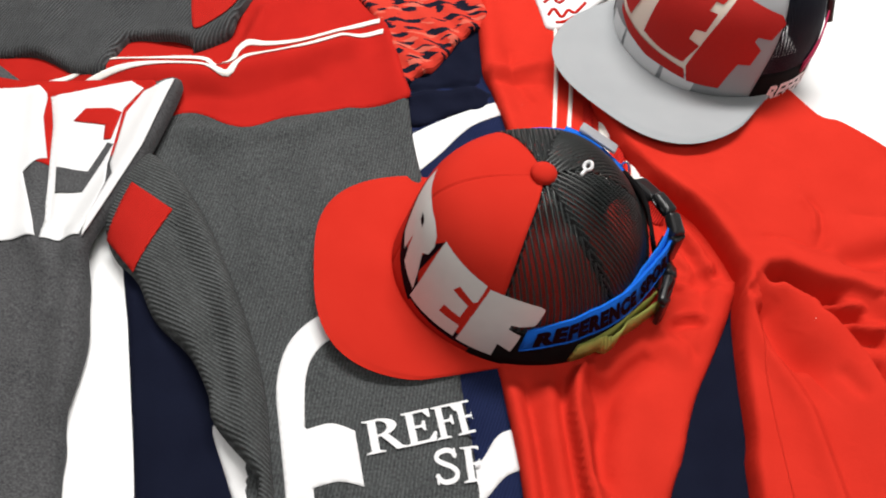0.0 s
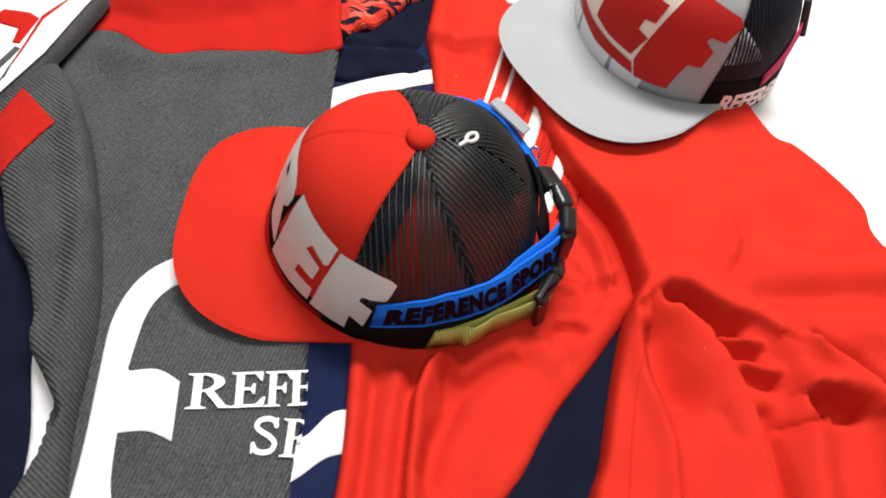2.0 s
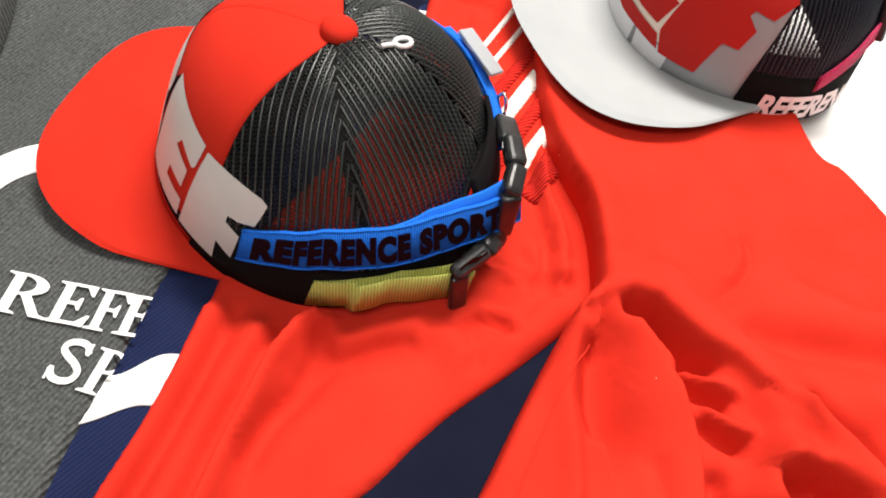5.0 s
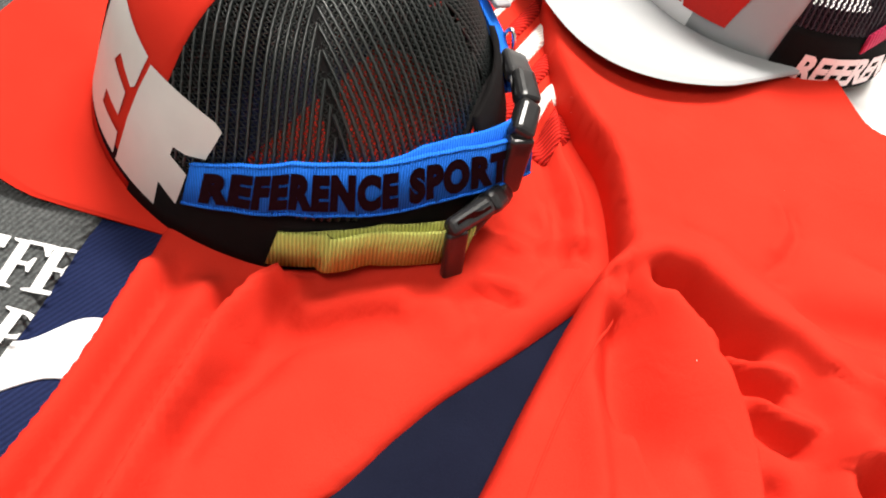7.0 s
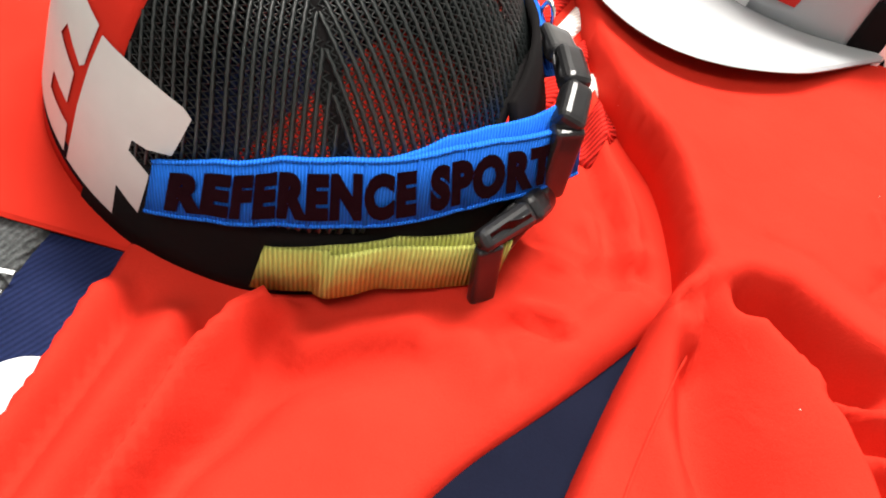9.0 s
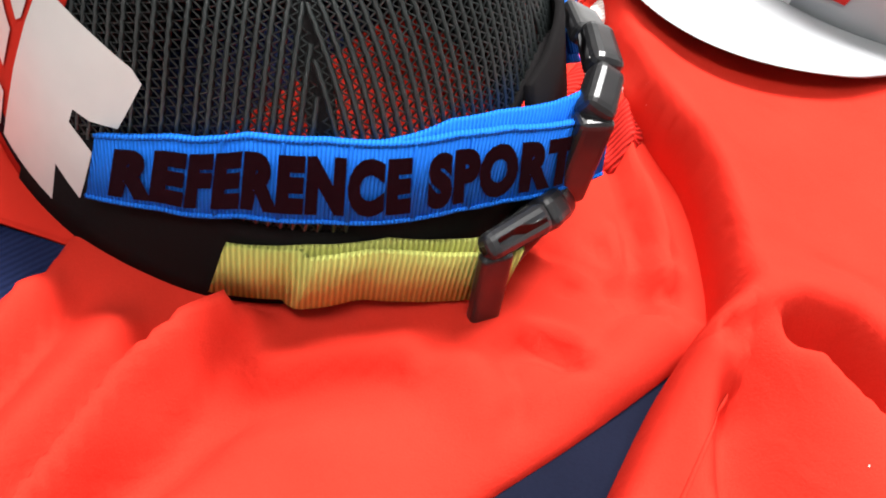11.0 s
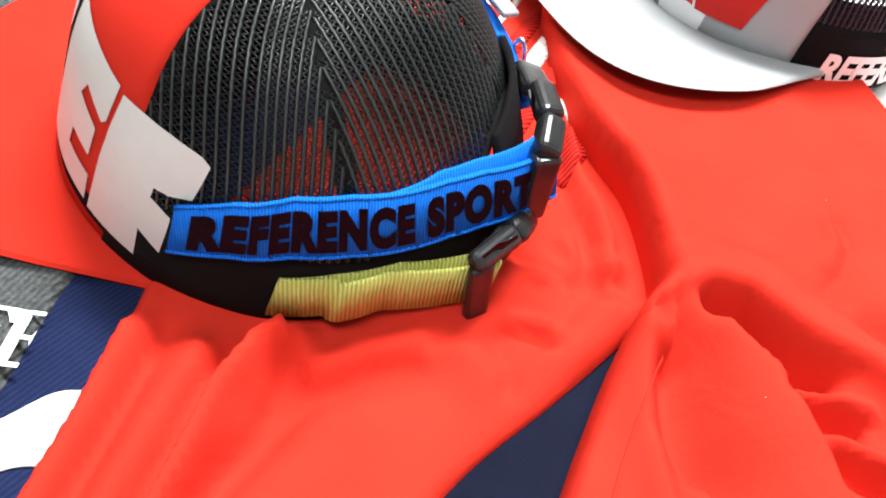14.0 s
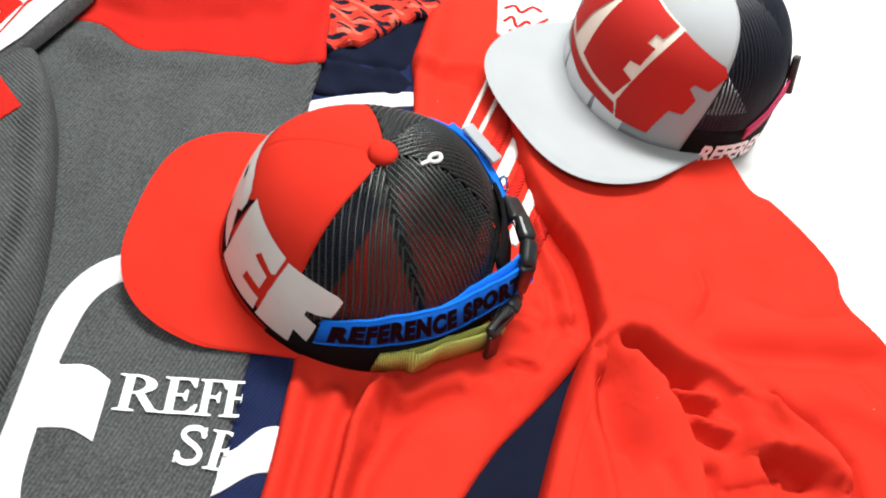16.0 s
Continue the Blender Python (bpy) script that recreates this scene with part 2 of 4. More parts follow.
def fold(X, Y, pts, high, left, right):
    """A ridge with flanks of unlike width to the left and the right of the way along it."""
    p = np.array(pts, float)
    best, side = np.full(X.shape, 9.0), np.zeros(X.shape)
    for a, b in zip(p, p[1:]):
        d = b - a
        t = np.clip(((X - a[0]) * d[0] + (Y - a[1]) * d[1]) / (d @ d + 1e-12), 0, 1)
        u, v = X - a[0] - t * d[0], Y - a[1] - t * d[1]
        r = np.hypot(u, v)
        nearer = r < best
        best, side = np.where(nearer, r, best), np.where(nearer, d[0] * v - d[1] * u, side)
    return high * np.exp(-(best / np.where(side > 0, left, right)) ** 2)


def resting(z, low=0.004):
    """Keeps a lie above the table, with a soft bend where it would sink."""
    return 0.5 * (z + low + np.sqrt((z - low) ** 2 + 6e-6))


def waves(X, Y, size, high, seed=0):
    """A gentle uneven lie."""
    return high * (np.sin(X / size + 1.3 * seed + 0.7 * np.sin(Y / size * 0.8 + seed)) * np.cos(Y / size * 1.1 + 2.1 * seed))


def cloth(name, outline, height, mat, parent, label="", cell=0.004, edge=0.006, drop=0.004, lift=0.0, sharp=False):
    """A piece of cloth lying in its outline at height(X, Y), with a rolled edge and a hanging rim."""
    loop = np.array(outline, float) if sharp else rounded(outline)
    v, faces, line_ = filled(loop, cell)
    X, Y = v[:, 0], v[:, 1]
    d = away(X, Y, line_, True)
    Z = height(X, Y) + lift
    if edge:
        u = np.clip(1 - d / edge, 0, 1)
        Z = Z - drop * (1 - np.sqrt(np.clip(1 - u * u, 0, 1)))
    bm = bmesh.new()
    vs = [bm.verts.new(p) for p in zip(X, Y, Z)]
    for f in faces:
        try:
            bm.faces.new([vs[i] for i in f])
        except ValueError:
            pass
    rim = [e for e in bm.edges if len(e.link_faces) == 1]
    depth = drop * 1.2 if edge else 0.0007
    made = bmesh.ops.extrude_edge_only(bm, edges=rim)
    for x in made["geom"]:
        if isinstance(x, bmesh.types.BMVert):
            x.co.z -= depth
    if not edge:
        for x in made["geom"]:
            if isinstance(x, bmesh.types.BMFace):
                x.tag = True
    return part(name, bm, mat, parent, label)


def ribbon(pts, wide):
    """The outline of a stripe of a given width along a line."""
    c = line(pts, 6)
    d = np.gradient(c, axis=0)
    d /= np.linalg.norm(d, axis=1)[:, None]
    n = np.stack([-d[:, 1], d[:, 0]], 1) * wide / 2
    return np.concatenate([c + n, (c - n)[::-1]])


def box(bm, m, sx, sy, sz, bevel=0.0):
    made = bmesh.ops.create_cube(bm, size=1, matrix=m @ Matrix.Diagonal((sx, sy, sz, 1)))
    if bevel:
        edges = list({e for v in made["verts"] for e in v.link_edges})
        bmesh.ops.bevel(bm, geom=edges, offset=bevel, segments=3, affect="EDGES", profile=0.5)


def letters(text, spacing=1.0, bold=0.0):
    """The built-in font as flat triangles: places and corner numbers, one unit high capitals."""
    cu = bpy.data.curves.new("writing", "FONT")
    cu.body, cu.size, cu.space_character, cu.offset = text, 1.0, spacing, bold
    cu.resolution_u = 4
    ob = new("writing", cu)
    bpy.context.view_layer.update()
    me = bpy.data.meshes.new_from_object(ob)
    bpy.data.objects.remove(ob)
    bpy.data.curves.remove(cu)
    bm = bmesh.new()
    bm.from_mesh(me)
    bpy.data.meshes.remove(me)
    xs = [v.co.x for v in bm.verts]
    ys = [v.co.y for v in bm.verts]
    lo, hi, wide = min(ys), max(ys), max(xs)
    x0 = min(xs)
    for v in bm.verts:
        v.co.x, v.co.y = (v.co.x - x0) / (wide - x0), (v.co.y - lo) / (hi - lo)
    return bm


def sliced(bm, n, axis=0):
    for k in range(1, n):
        co = [0, 0, 0]
        no = [0, 0, 0]
        co[axis], no[axis] = k / n, 1
        bmesh.ops.bisect_plane(bm, geom=bm.verts[:] + bm.edges[:] + bm.faces[:], plane_co=co, plane_no=no)
    return bm


# ---- room and table ----
def slab(name, x0, y0, z0, x1, y1, z1, mat, label, category, bevel=0.0):
    bm = bmesh.new()
    box(bm, pose((x0 + x1) / 2, (y0 + y1) / 2, (z0 + z1) / 2), x1 - x0, y1 - y0, z1 - z0, bevel)
    ob = part(name, bm, mat, smooth=False)
    return tagged(ob, label, category, kind="structure")


slab("floor", -2.6, -2.2, -0.85, 3.0, 3.0, -0.80, FLOOR_GREY, "plain grey floor of the room", "floor")
slab("ceiling", -2.6, -2.2, 1.95, 3.0, 3.0, 2.0, WALL_PAINT, "plain white ceiling", "ceiling")
slab("wall_north", -2.6, 3.0, -0.85, 3.0, 3.1, 2.0, WALL_PAINT, "plain white wall", "wall")
slab("wall_south", -2.6, -2.3, -0.85, 3.0, -2.2, 2.0, WALL_PAINT, "plain white wall", "wall")
slab("wall_west", -2.7, -2.3, -0.85, -2.6, 3.1, 2.0, WALL_PAINT, "plain white wall", "wall")
slab("wall_east", 3.0, -2.3, -0.85, 3.1, 3.1, 2.0, WALL_PAINT, "plain white wall", "wall")

table = thing("table", "white laminate table under the clothes", "table")
bm = bmesh.new()
box(bm, pose(0.1, 0.5, -0.015), 1.9, 1.5, 0.03, 0.003)
part("tabletop", bm, TABLE_WHITE, table, smooth=False)
for x in (-0.78, 0.98):
    for y in (-0.18, 1.18):
        bm = bmesh.new()
        box(bm, pose(x, y, -0.415), 0.05, 0.05, 0.77, 0.004)
        part("leg", bm, WALL_PAINT, table, smooth=False)


# ---- the clothes, from the lowest up ----
def lie_navy_left(X, Y):
    return 0.006 + waves(X, Y, 0.03, 0.0008, 1) + ridge(X, Y, [(-0.2, 0.36), (-0.16, 0.15)], 0.003, 0.012)


navy_left = thing("navy_trousers", "dark navy ribbed trousers with white side stripe on the table", "trousers")
cloth("leg_panel", [(-0.235, 0.40), (-0.19, 0.36), (-0.13, 0.29), (-0.09, 0.2), (-0.06, 0.1), (-0.14, 0.06), (-0.17, 0.10), (-0.185, 0.181), (-0.205, 0.27), (-0.217, 0.32)], lie_navy_left, NAVY_DARK, navy_left)
cloth("side_stripe", [(-0.135, 0.235), (-0.095, 0.205), (-0.08, 0.17), (-0.065, 0.1), (-0.09, 0.09), (-0.11, 0.17)], lie_navy_left, WHITE_PRINT, navy_left, "white stripe", lift=0.002, edge=0.003, drop=0.002)


def lie_navy(X, Y):
    return 0.005 + waves(X, Y, 0.025, 0.0006, 2)


navy_jersey = thing("navy_jersey", "navy knitted jersey with broad white stripe", "jersey")
cloth("body", [(-0.01, 0.60), (0.06, 0.63), (0.12, 0.60), (0.13, 0.52), (0.12, 0.42), (0.09, 0.3), (0.10, 0.2), (0.115, 0.08), (0.03, 0.08), (0.04, 0.3), (0.0, 0.45)], lie_navy, NAVY, navy_jersey)
cloth("stripe", [(0.055, 0.197), (0.068, 0.207), (0.08, 0.225), (0.093, 0.231), (0.105, 0.232), (0.106, 0.205), (0.085, 0.194), (0.068, 0.176), (0.05, 0.165)], lie_navy, WHITE_PRINT, navy_jersey, "white stripe", lift=0.0012, edge=0)
cloth("stripe", [(0.005, 0.52), (0.02, 0.535), (0.063, 0.559), (0.105, 0.575), (0.11, 0.562), (0.07, 0.54), (0.035, 0.50), (0.01, 0.48)], lie_navy, WHITE_PRINT, navy_jersey, "white stripe", lift=0.0012, edge=0)


def lie_ruffle(X, Y):
    s = (X - 0.03) * 0.65 + (Y - 0.63) * -0.76
    t = (X - 0.03) * 0.76 + (Y - 0.63) * 0.65
    return 0.0105 + 0.0035 * np.sin(t / 0.0042) * np.clip(1 - np.abs(s) / 0.09, 0.1, 1)


def lie_navy_rib(X, Y):
    t = (X - 0.03) * 0.76 + (Y - 0.63) * 0.65
    return 0.0095 + 0.0016 * np.sin(t / 0.0055 + 1) + ridge(X, Y, [(0.0, 0.585), (0.05, 0.592), (0.12, 0.60)], -0.005, 0.003) + ridge(X, Y, [(0.0, 0.575), (0.05, 0.58), (0.12, 0.588)], 0.003, 0.006) - 0.006 * np.clip((X - 0.075) / 0.012, 0, 1)


shirt = thing("gathered_shirt", "red and black patterned gathered shirt with navy ribbed waistband", "shirt")
cloth("waistband", [(-0.005, 0.61), (0.036, 0.63), (0.075, 0.69), (0.10, 0.71), (0.12, 0.64), (0.115, 0.575), (0.06, 0.558), (0.014, 0.54), (-0.01, 0.57)], lie_navy_rib, NAVY_DARK, shirt, "navy ribbed waistband", cell=0.003)


cloth("body", [(-0.05, 0.75), (-0.014, 0.662), (0.0, 0.592), (0.018, 0.602), (0.038, 0.616), (0.052, 0.64), (0.070, 0.664), (0.092, 0.690), (0.07, 0.75)], lie_ruffle, PATTERN, shirt, "red and black flecked gathered cloth", cell=0.0026, lift=0.0075)


# ---- grey sweater with red band ----
def lie_grey(X, Y):
    z = 0.0085 + waves(X, Y, 0.04, 0.0012, 3)
    z = z + ridge(X, Y, [(-0.01, 0.70), (0.0, 0.61), (0.012, 0.53), (0.02, 0.47)], 0.010, 0.018)
    z = z + ridge(X, Y, [(-0.30, 0.61), (-0.24, 0.605), (-0.18, 0.60), (-0.12, 0.62), (-0.06, 0.645)], 0.014, 0.018)
    z = z - ridge(X, Y, [(-0.20, 0.572), (-0.16, 0.565), (-0.13, 0.572), (-0.09, 0.595)], 0.010, 0.011)
    z = z + ridge(X, Y, [(-0.20, 0.53), (-0.16, 0.525), (-0.11, 0.53), (-0.05, 0.55)], 0.007, 0.014)
    z = z - ridge(X, Y, [(-0.19, 0.50), (-0.16, 0.46), (-0.14, 0.40), (-0.118, 0.34)], 0.005, 0.010)
    z = z + ridge(X, Y, [(-0.165, 0.635), (-0.152, 0.66), (-0.145, 0.70)], 0.008, 0.010)
    z = z - ridge(X, Y, [(-0.185, 0.62), (-0.173, 0.645), (-0.17, 0.68)], 0.008, 0.007)
    return resting(z + ridge(X, Y, [(-0.05, 0.5), (-0.03, 0.42), (-0.05, 0.36)], 0.003, 0.03), 0.006)


sweater = thing("grey_sweater", "dark grey marl ribbed sweater with red band and white print", "sweater")
cloth("body", [(-0.24, 0.55), (-0.23, 0.66), (-0.2, 0.74), (-0.12, 0.76), (-0.045, 0.74), (-0.009, 0.66), (0.004, 0.6), (0.009, 0.57), (0.012, 0.538), (0.017, 0.50), (0.031, 0.43), (0.045, 0.34), (0.055, 0.266), (0.062, 0.215), (0.067, 0.17), (0.07, 0.09), (-0.03, 0.06), (-0.1, 0.08), (-0.105, 0.17), (-0.12, 0.28), (-0.16, 0.37), (-0.22, 0.47)], lie_grey, GREY_RIB, sweater, cell=0.004)
cloth("red_band", [(-0.30, 0.53), (-0.235, 0.545), (-0.198, 0.556), (-0.163, 0.538), (-0.141, 0.533), (-0.111, 0.549), (-0.068, 0.554), (-0.025, 0.562), (0.010, 0.568), (0.004, 0.6), (-0.010, 0.66), (-0.04, 0.735), (-0.10, 0.78), (-0.2, 0.77), (-0.33, 0.72), (-0.46, 0.66), (-0.46, 0.55), (-0.38, 0.53)], lie_grey, RED_KNIT, sweater, "red knitted band", lift=0.0016, edge=0.004, drop=0.0016)
for off in (0.0, 1.0):
    pts = [(-0.40, 0.575), (-0.33, 0.60), (-0.282, 0.618), (-0.237, 0.627), (-0.2, 0.627), (-0.173, 0.613), (-0.154, 0.646), (-0.098, 0.654), (-0.041, 0.678), (-0.022, 0.68)]
    cloth("knit_stripe", ribbon([(x + 0.004 * off, y - 0.017 * off) for x, y in pts], 0.0062), lie_grey, WHITE_KNIT, sweater, "thin white knitted stripe", cell=0.003, lift=0.003, edge=0, sharp=True)
# curved white emblem and serif words
emblem = np.concatenate([
    line([(-0.03, 0.345), (-0.066, 0.325), (-0.084, 0.302), (-0.0895, 0.267), (-0.082, 0.221), (-0.074, 0.178), (-0.066, 0.12)]),
    line([(-0.03, 0.12), (-0.046, 0.15), (-0.055, 0.185)]),
    line([(-0.054, 0.1855), (-0.036, 0.190), (-0.018, 0.186)], 4),
    line([(-0.027, 0.229), (-0.045, 0.235), (-0.063, 0.230)], 4),
    line([(-0.065, 0.232), (-0.067, 0.277), (-0.056, 0.302), (-0.03, 0.318)]),
])
cloth("emblem", emblem, lie_grey, WHITE_PRINT, sweater, "white printed curved emblem", cell=0.003, lift=0.0012, edge=0, sharp=True)


def half_ring(cx, cy, rx, ry, ix, iy):
    t = np.linspace(-math.pi / 2, math.pi / 2, 14)
    return [(cx + rx * math.cos(a), cy + ry * math.sin(a)) for a in t] + [(cx + ix * math.cos(a), cy + iy * math.sin(a)) for a in t[::-1]]


STEM = [(0.13, 0.0), (0.34, 0.0), (0.34, 1.0), (0.13, 1.0)]
FOOT = [(0.0, 0.0), (0.48, 0.0), (0.48, 0.035), (0.36, 0.07), (0.11, 0.07), (0.0, 0.035)]
HEAD = [(0.0, 0.965), (0.11, 0.93), (0.36, 0.93), (0.36, 1.0), (0.0, 1.0)]
BOWL = half_ring(0.34, 0.73, 0.52, 0.27, 0.27, 0.205)
SERIF = {
    "E": [STEM, HEAD, FOOT, [(0.30, 0.93), (0.62, 0.93), (0.76, 0.74), (0.82, 0.74), (0.82, 1.0), (0.30, 1.0)], [(0.30, 0.0), (0.86, 0.0), (0.92, 0.28), (0.85, 0.28), (0.66, 0.08), (0.30, 0.08)], [(0.32, 0.47), (0.52, 0.47), (0.58, 0.36), (0.64, 0.36), (0.64, 0.66), (0.58, 0.66), (0.52, 0.55), (0.32, 0.55)]],
    "F": [STEM, HEAD, FOOT, [(0.30, 0.93), (0.62, 0.93), (0.76, 0.74), (0.82, 0.74), (0.82, 1.0), (0.30, 1.0)], [(0.32, 0.47), (0.52, 0.47), (0.58, 0.36), (0.64, 0.36), (0.64, 0.66), (0.58, 0.66), (0.52, 0.55), (0.32, 0.55)]],
    "R": [STEM, HEAD, FOOT, BOWL, [(0.40, 0.50), (0.62, 0.49), (0.92, 0.08), (1.05, 0.04), (1.05, 0.0), (0.76, 0.0)]],
    "P": [STEM, HEAD, FOOT, BOWL],
    "S": [ribbon([(0.80, 0.74), (0.70, 0.91), (0.48, 0.955), (0.25, 0.88), (0.20, 0.73), (0.36, 0.60), (0.62, 0.47), (0.78, 0.30), (0.70, 0.11), (0.46, 0.045), (0.24, 0.10), (0.13, 0.28)], 0.15), [(0.76, 0.70), (0.83, 0.70), (0.83, 0.99), (0.77, 0.99)], [(0.10, 0.0), (0.16, 0.0), (0.17, 0.31), (0.10, 0.31)]],
}


def serif_letter(kind, origin, right, up, cut=9.0):
    """A raised white serif capital laid on the sweater, as one mesh."""
    bm = bmesh.new()
    for k, loop in enumerate(SERIF[kind]):
        v, faces, _ = filled(np.minimum(np.array(loop), (cut, 9)), 0.09)
        p = np.array(origin) + v[:, :1] * np.array(right) + v[:, 1:] * np.array(up)
        z = lie_grey(p[:, 0], p[:, 1]) + 0.0014 + 0.0002 * k
        vs = [bm.verts.new(q) for q in zip(p[:, 0], p[:, 1], z)]
        for f in faces:
            bm.faces.new([vs[i] for i in f])
    part("letter", bm, WHITE_PRINT, sweater, "white serif capital " + kind)


for kind, f, wide, cut in (("R", 0.0, 0.37, 9), ("E", 0.37, 0.33, 9), ("F", 0.66, 0.29, 9), ("E", 0.86, 0.30, 0.55)):
    serif_letter(kind, (-0.017 + 0.079 * f, 0.2095 + 0.017 * f), (0.079 * wide, 0.017 * wide), (-0.0055, 0.0262), cut)
serif_letter("S", (0.033, 0.1865), (0.0225, 0.003), (-0.004, 0.0262))
serif_letter("P", (0.0545, 0.188), (0.024, 0.003), (-0.003, 0.027), 0.56)


def lie_sleeve(X, Y):
    mid = [(-0.215, 0.45), (-0.17, 0.38), (-0.135, 0.30), (-0.112, 0.22), (-0.085, 0.1)]
    d = away(X, Y, mid)
    return 0.014 + 0.018 * np.sqrt(np.clip(1 - (d / 0.055) ** 2, 0, 1)) + ridge(X, Y, [(-0.2, 0.47), (-0.15, 0.38), (-0.12, 0.30), (-0.1, 0.2)], 0.005, 0.009) - ridge(X, Y, [(-0.185, 0.40), (-0.145, 0.32), (-0.12, 0.25)], 0.004, 0.007) + ridge(X, Y, [(-0.2, 0.37), (-0.155, 0.30), (-0.125, 0.22)], 0.003, 0.007)


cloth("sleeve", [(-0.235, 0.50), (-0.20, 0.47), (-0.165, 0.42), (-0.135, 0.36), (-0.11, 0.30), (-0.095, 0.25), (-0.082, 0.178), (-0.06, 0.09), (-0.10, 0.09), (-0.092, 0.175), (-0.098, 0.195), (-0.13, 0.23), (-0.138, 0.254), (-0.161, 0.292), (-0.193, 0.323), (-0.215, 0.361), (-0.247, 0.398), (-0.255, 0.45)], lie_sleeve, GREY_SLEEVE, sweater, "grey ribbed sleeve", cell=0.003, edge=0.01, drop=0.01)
cloth("sleeve_patch", dense(np.array([(-0.231, 0.451), (-0.190, 0.420), (-0.215, 0.362), (-0.246, 0.398)]), 0.003), lie_sleeve, RED_RIB, sweater, "red ribbed patch", cell=0.003, lift=0.0015, edge=0, sharp=True)


# ---- sweater with tall white letters ----
def lie_left(X, Y):
    z = 0.017 + waves(X, Y, 0.035, 0.0015, 5)
    z = z + ridge(X, Y, [(-0.215, 0.575), (-0.235, 0.48), (-0.262, 0.39)], 0.018, 0.022)
    z = z + ridge(X, Y, [(-0.345, 0.57), (-0.325, 0.48), (-0.31, 0.40)], 0.006, 0.014)
    z = z - ridge(X, Y, [(-0.335, 0.565), (-0.315, 0.48), (-0.30, 0.40)], 0.006, 0.006)
    z = z + ridge(X, Y, [(-0.30, 0.40), (-0.262, 0.33), (-0.25, 0.25)], 0.008, 0.014)
    return z - ridge(X, Y, [(-0.285, 0.40), (-0.272, 0.34)], 0.006, 0.008)


lettered = thing("lettered_sweater", "grey and red sweater with tall white printed letters", "sweater")
cloth("body", [(-0.45, 0.60), (-0.36, 0.592), (-0.262, 0.592), (-0.222, 0.584), (-0.210, 0.573), (-0.226, 0.491), (-0.241, 0.44), (-0.257, 0.39), (-0.252, 0.345), (-0.244, 0.30), (-0.246, 0.238), (-0.24, 0.199), (-0.245, 0.10), (-0.45, 0.1)], lie_left, GREY_MARL, lettered, cell=0.004, edge=0.008, drop=0.007)
cloth("red_yoke", [(-0.45, 0.598), (-0.36, 0.59), (-0.262, 0.59), (-0.235, 0.580), (-0.235, 0.53), (-0.245, 0.50), (-0.30, 0.485), (-0.45, 0.49)], lie_left, RED_KNIT, lettered, "red yoke", lift=0.0008, edge=0)
for pts in (
    [(-0.43, 0.578), (-0.35, 0.582), (-0.339, 0.57), (-0.335, 0.54), (-0.320, 0.491), (-0.336, 0.472), (-0.303, 0.397), (-0.43, 0.400)],
    [(-0.336, 0.568), (-0.262, 0.588), (-0.247, 0.576), (-0.262, 0.55), (-0.262, 0.48), (-0.254, 0.45), (-0.262, 0.392), (-0.299, 0.395), (-0.309, 0.44), (-0.316, 0.48), (-0.325, 0.53)],
    [(-0.245, 0.572), (-0.2135, 0.574), (-0.229, 0.491), (-0.244, 0.44), (-0.2595, 0.390), (-0.261, 0.41), (-0.250, 0.46), (-0.259, 0.48), (-0.258, 0.545)],
):
    cloth("letter", dense(np.array(pts), 0.004), lie_left, WHITE_PRINT, lettered, "tall white printed letter", cell=0.003, lift=0.0018, edge=0, sharp=True)
cloth("letter_gap", dense(np.array([(-0.306, 0.535), (-0.298, 0.551), (-0.273, 0.551), (-0.262, 0.545), (-0.266, 0.512), (-0.273, 0.512), (-0.275, 0.53)]), 0.004), lie_left, RED_KNIT, lettered, "red gap in the letter", cell=0.003, lift=0.0028, edge=0, sharp=True)
cloth("letter_gap", dense(np.array([(-0.309, 0.480), (-0.279, 0.474), (-0.268, 0.508), (-0.262, 0.505), (-0.278, 0.450), (-0.303, 0.450)]), 0.004), lie_left, GREY_MARL, lettered, "grey gap in the letter", cell=0.003, lift=0.0028, edge=0, sharp=True)
cloth("badge", [(-0.312, 0.255), (-0.302, 0.25), (-0.297, 0.235), (-0.305, 0.222), (-0.315, 0.222)], lie_left, YELLOW, lettered, "small yellow printed badge", lift=0.002, edge=0)


def lie_hem(X, Y):
    return 0.022 + 0.002 * np.sin(X / 0.011 + 6 * Y) + ridge(X, Y, [(-0.29, 0.61), (-0.27, 0.645), (-0.21, 0.65), (-0.17, 0.68)], 0.006, 0.012) + waves(X, Y, 0.03, 0.002, 4)


hem = thing("charcoal_garment", "charcoal ribbed knit with orange patch, lying rumpled", "sweater")
cloth("body", [(-0.47, 0.78), (-0.47, 0.64), (-0.41, 0.629), (-0.366, 0.629), (-0.32, 0.603), (-0.29, 0.60), (-0.284, 0.642), (-0.269, 0.655), (-0.216, 0.647), (-0.209, 0.638), (-0.178, 0.659), (-0.170, 0.689), (-0.165, 0.76), (-0.28, 0.80)], lie_hem, CHARCOAL, hem, cell=0.004, edge=0.008, drop=0.007)
cloth("patch", [(-0.22, 0.75), (-0.213, 0.663), (-0.195, 0.668), (-0.175, 0.69), (-0.17, 0.74)], lie_hem, RED_RIB, hem, "orange red ribbed patch", lift=0.0018, edge=0)


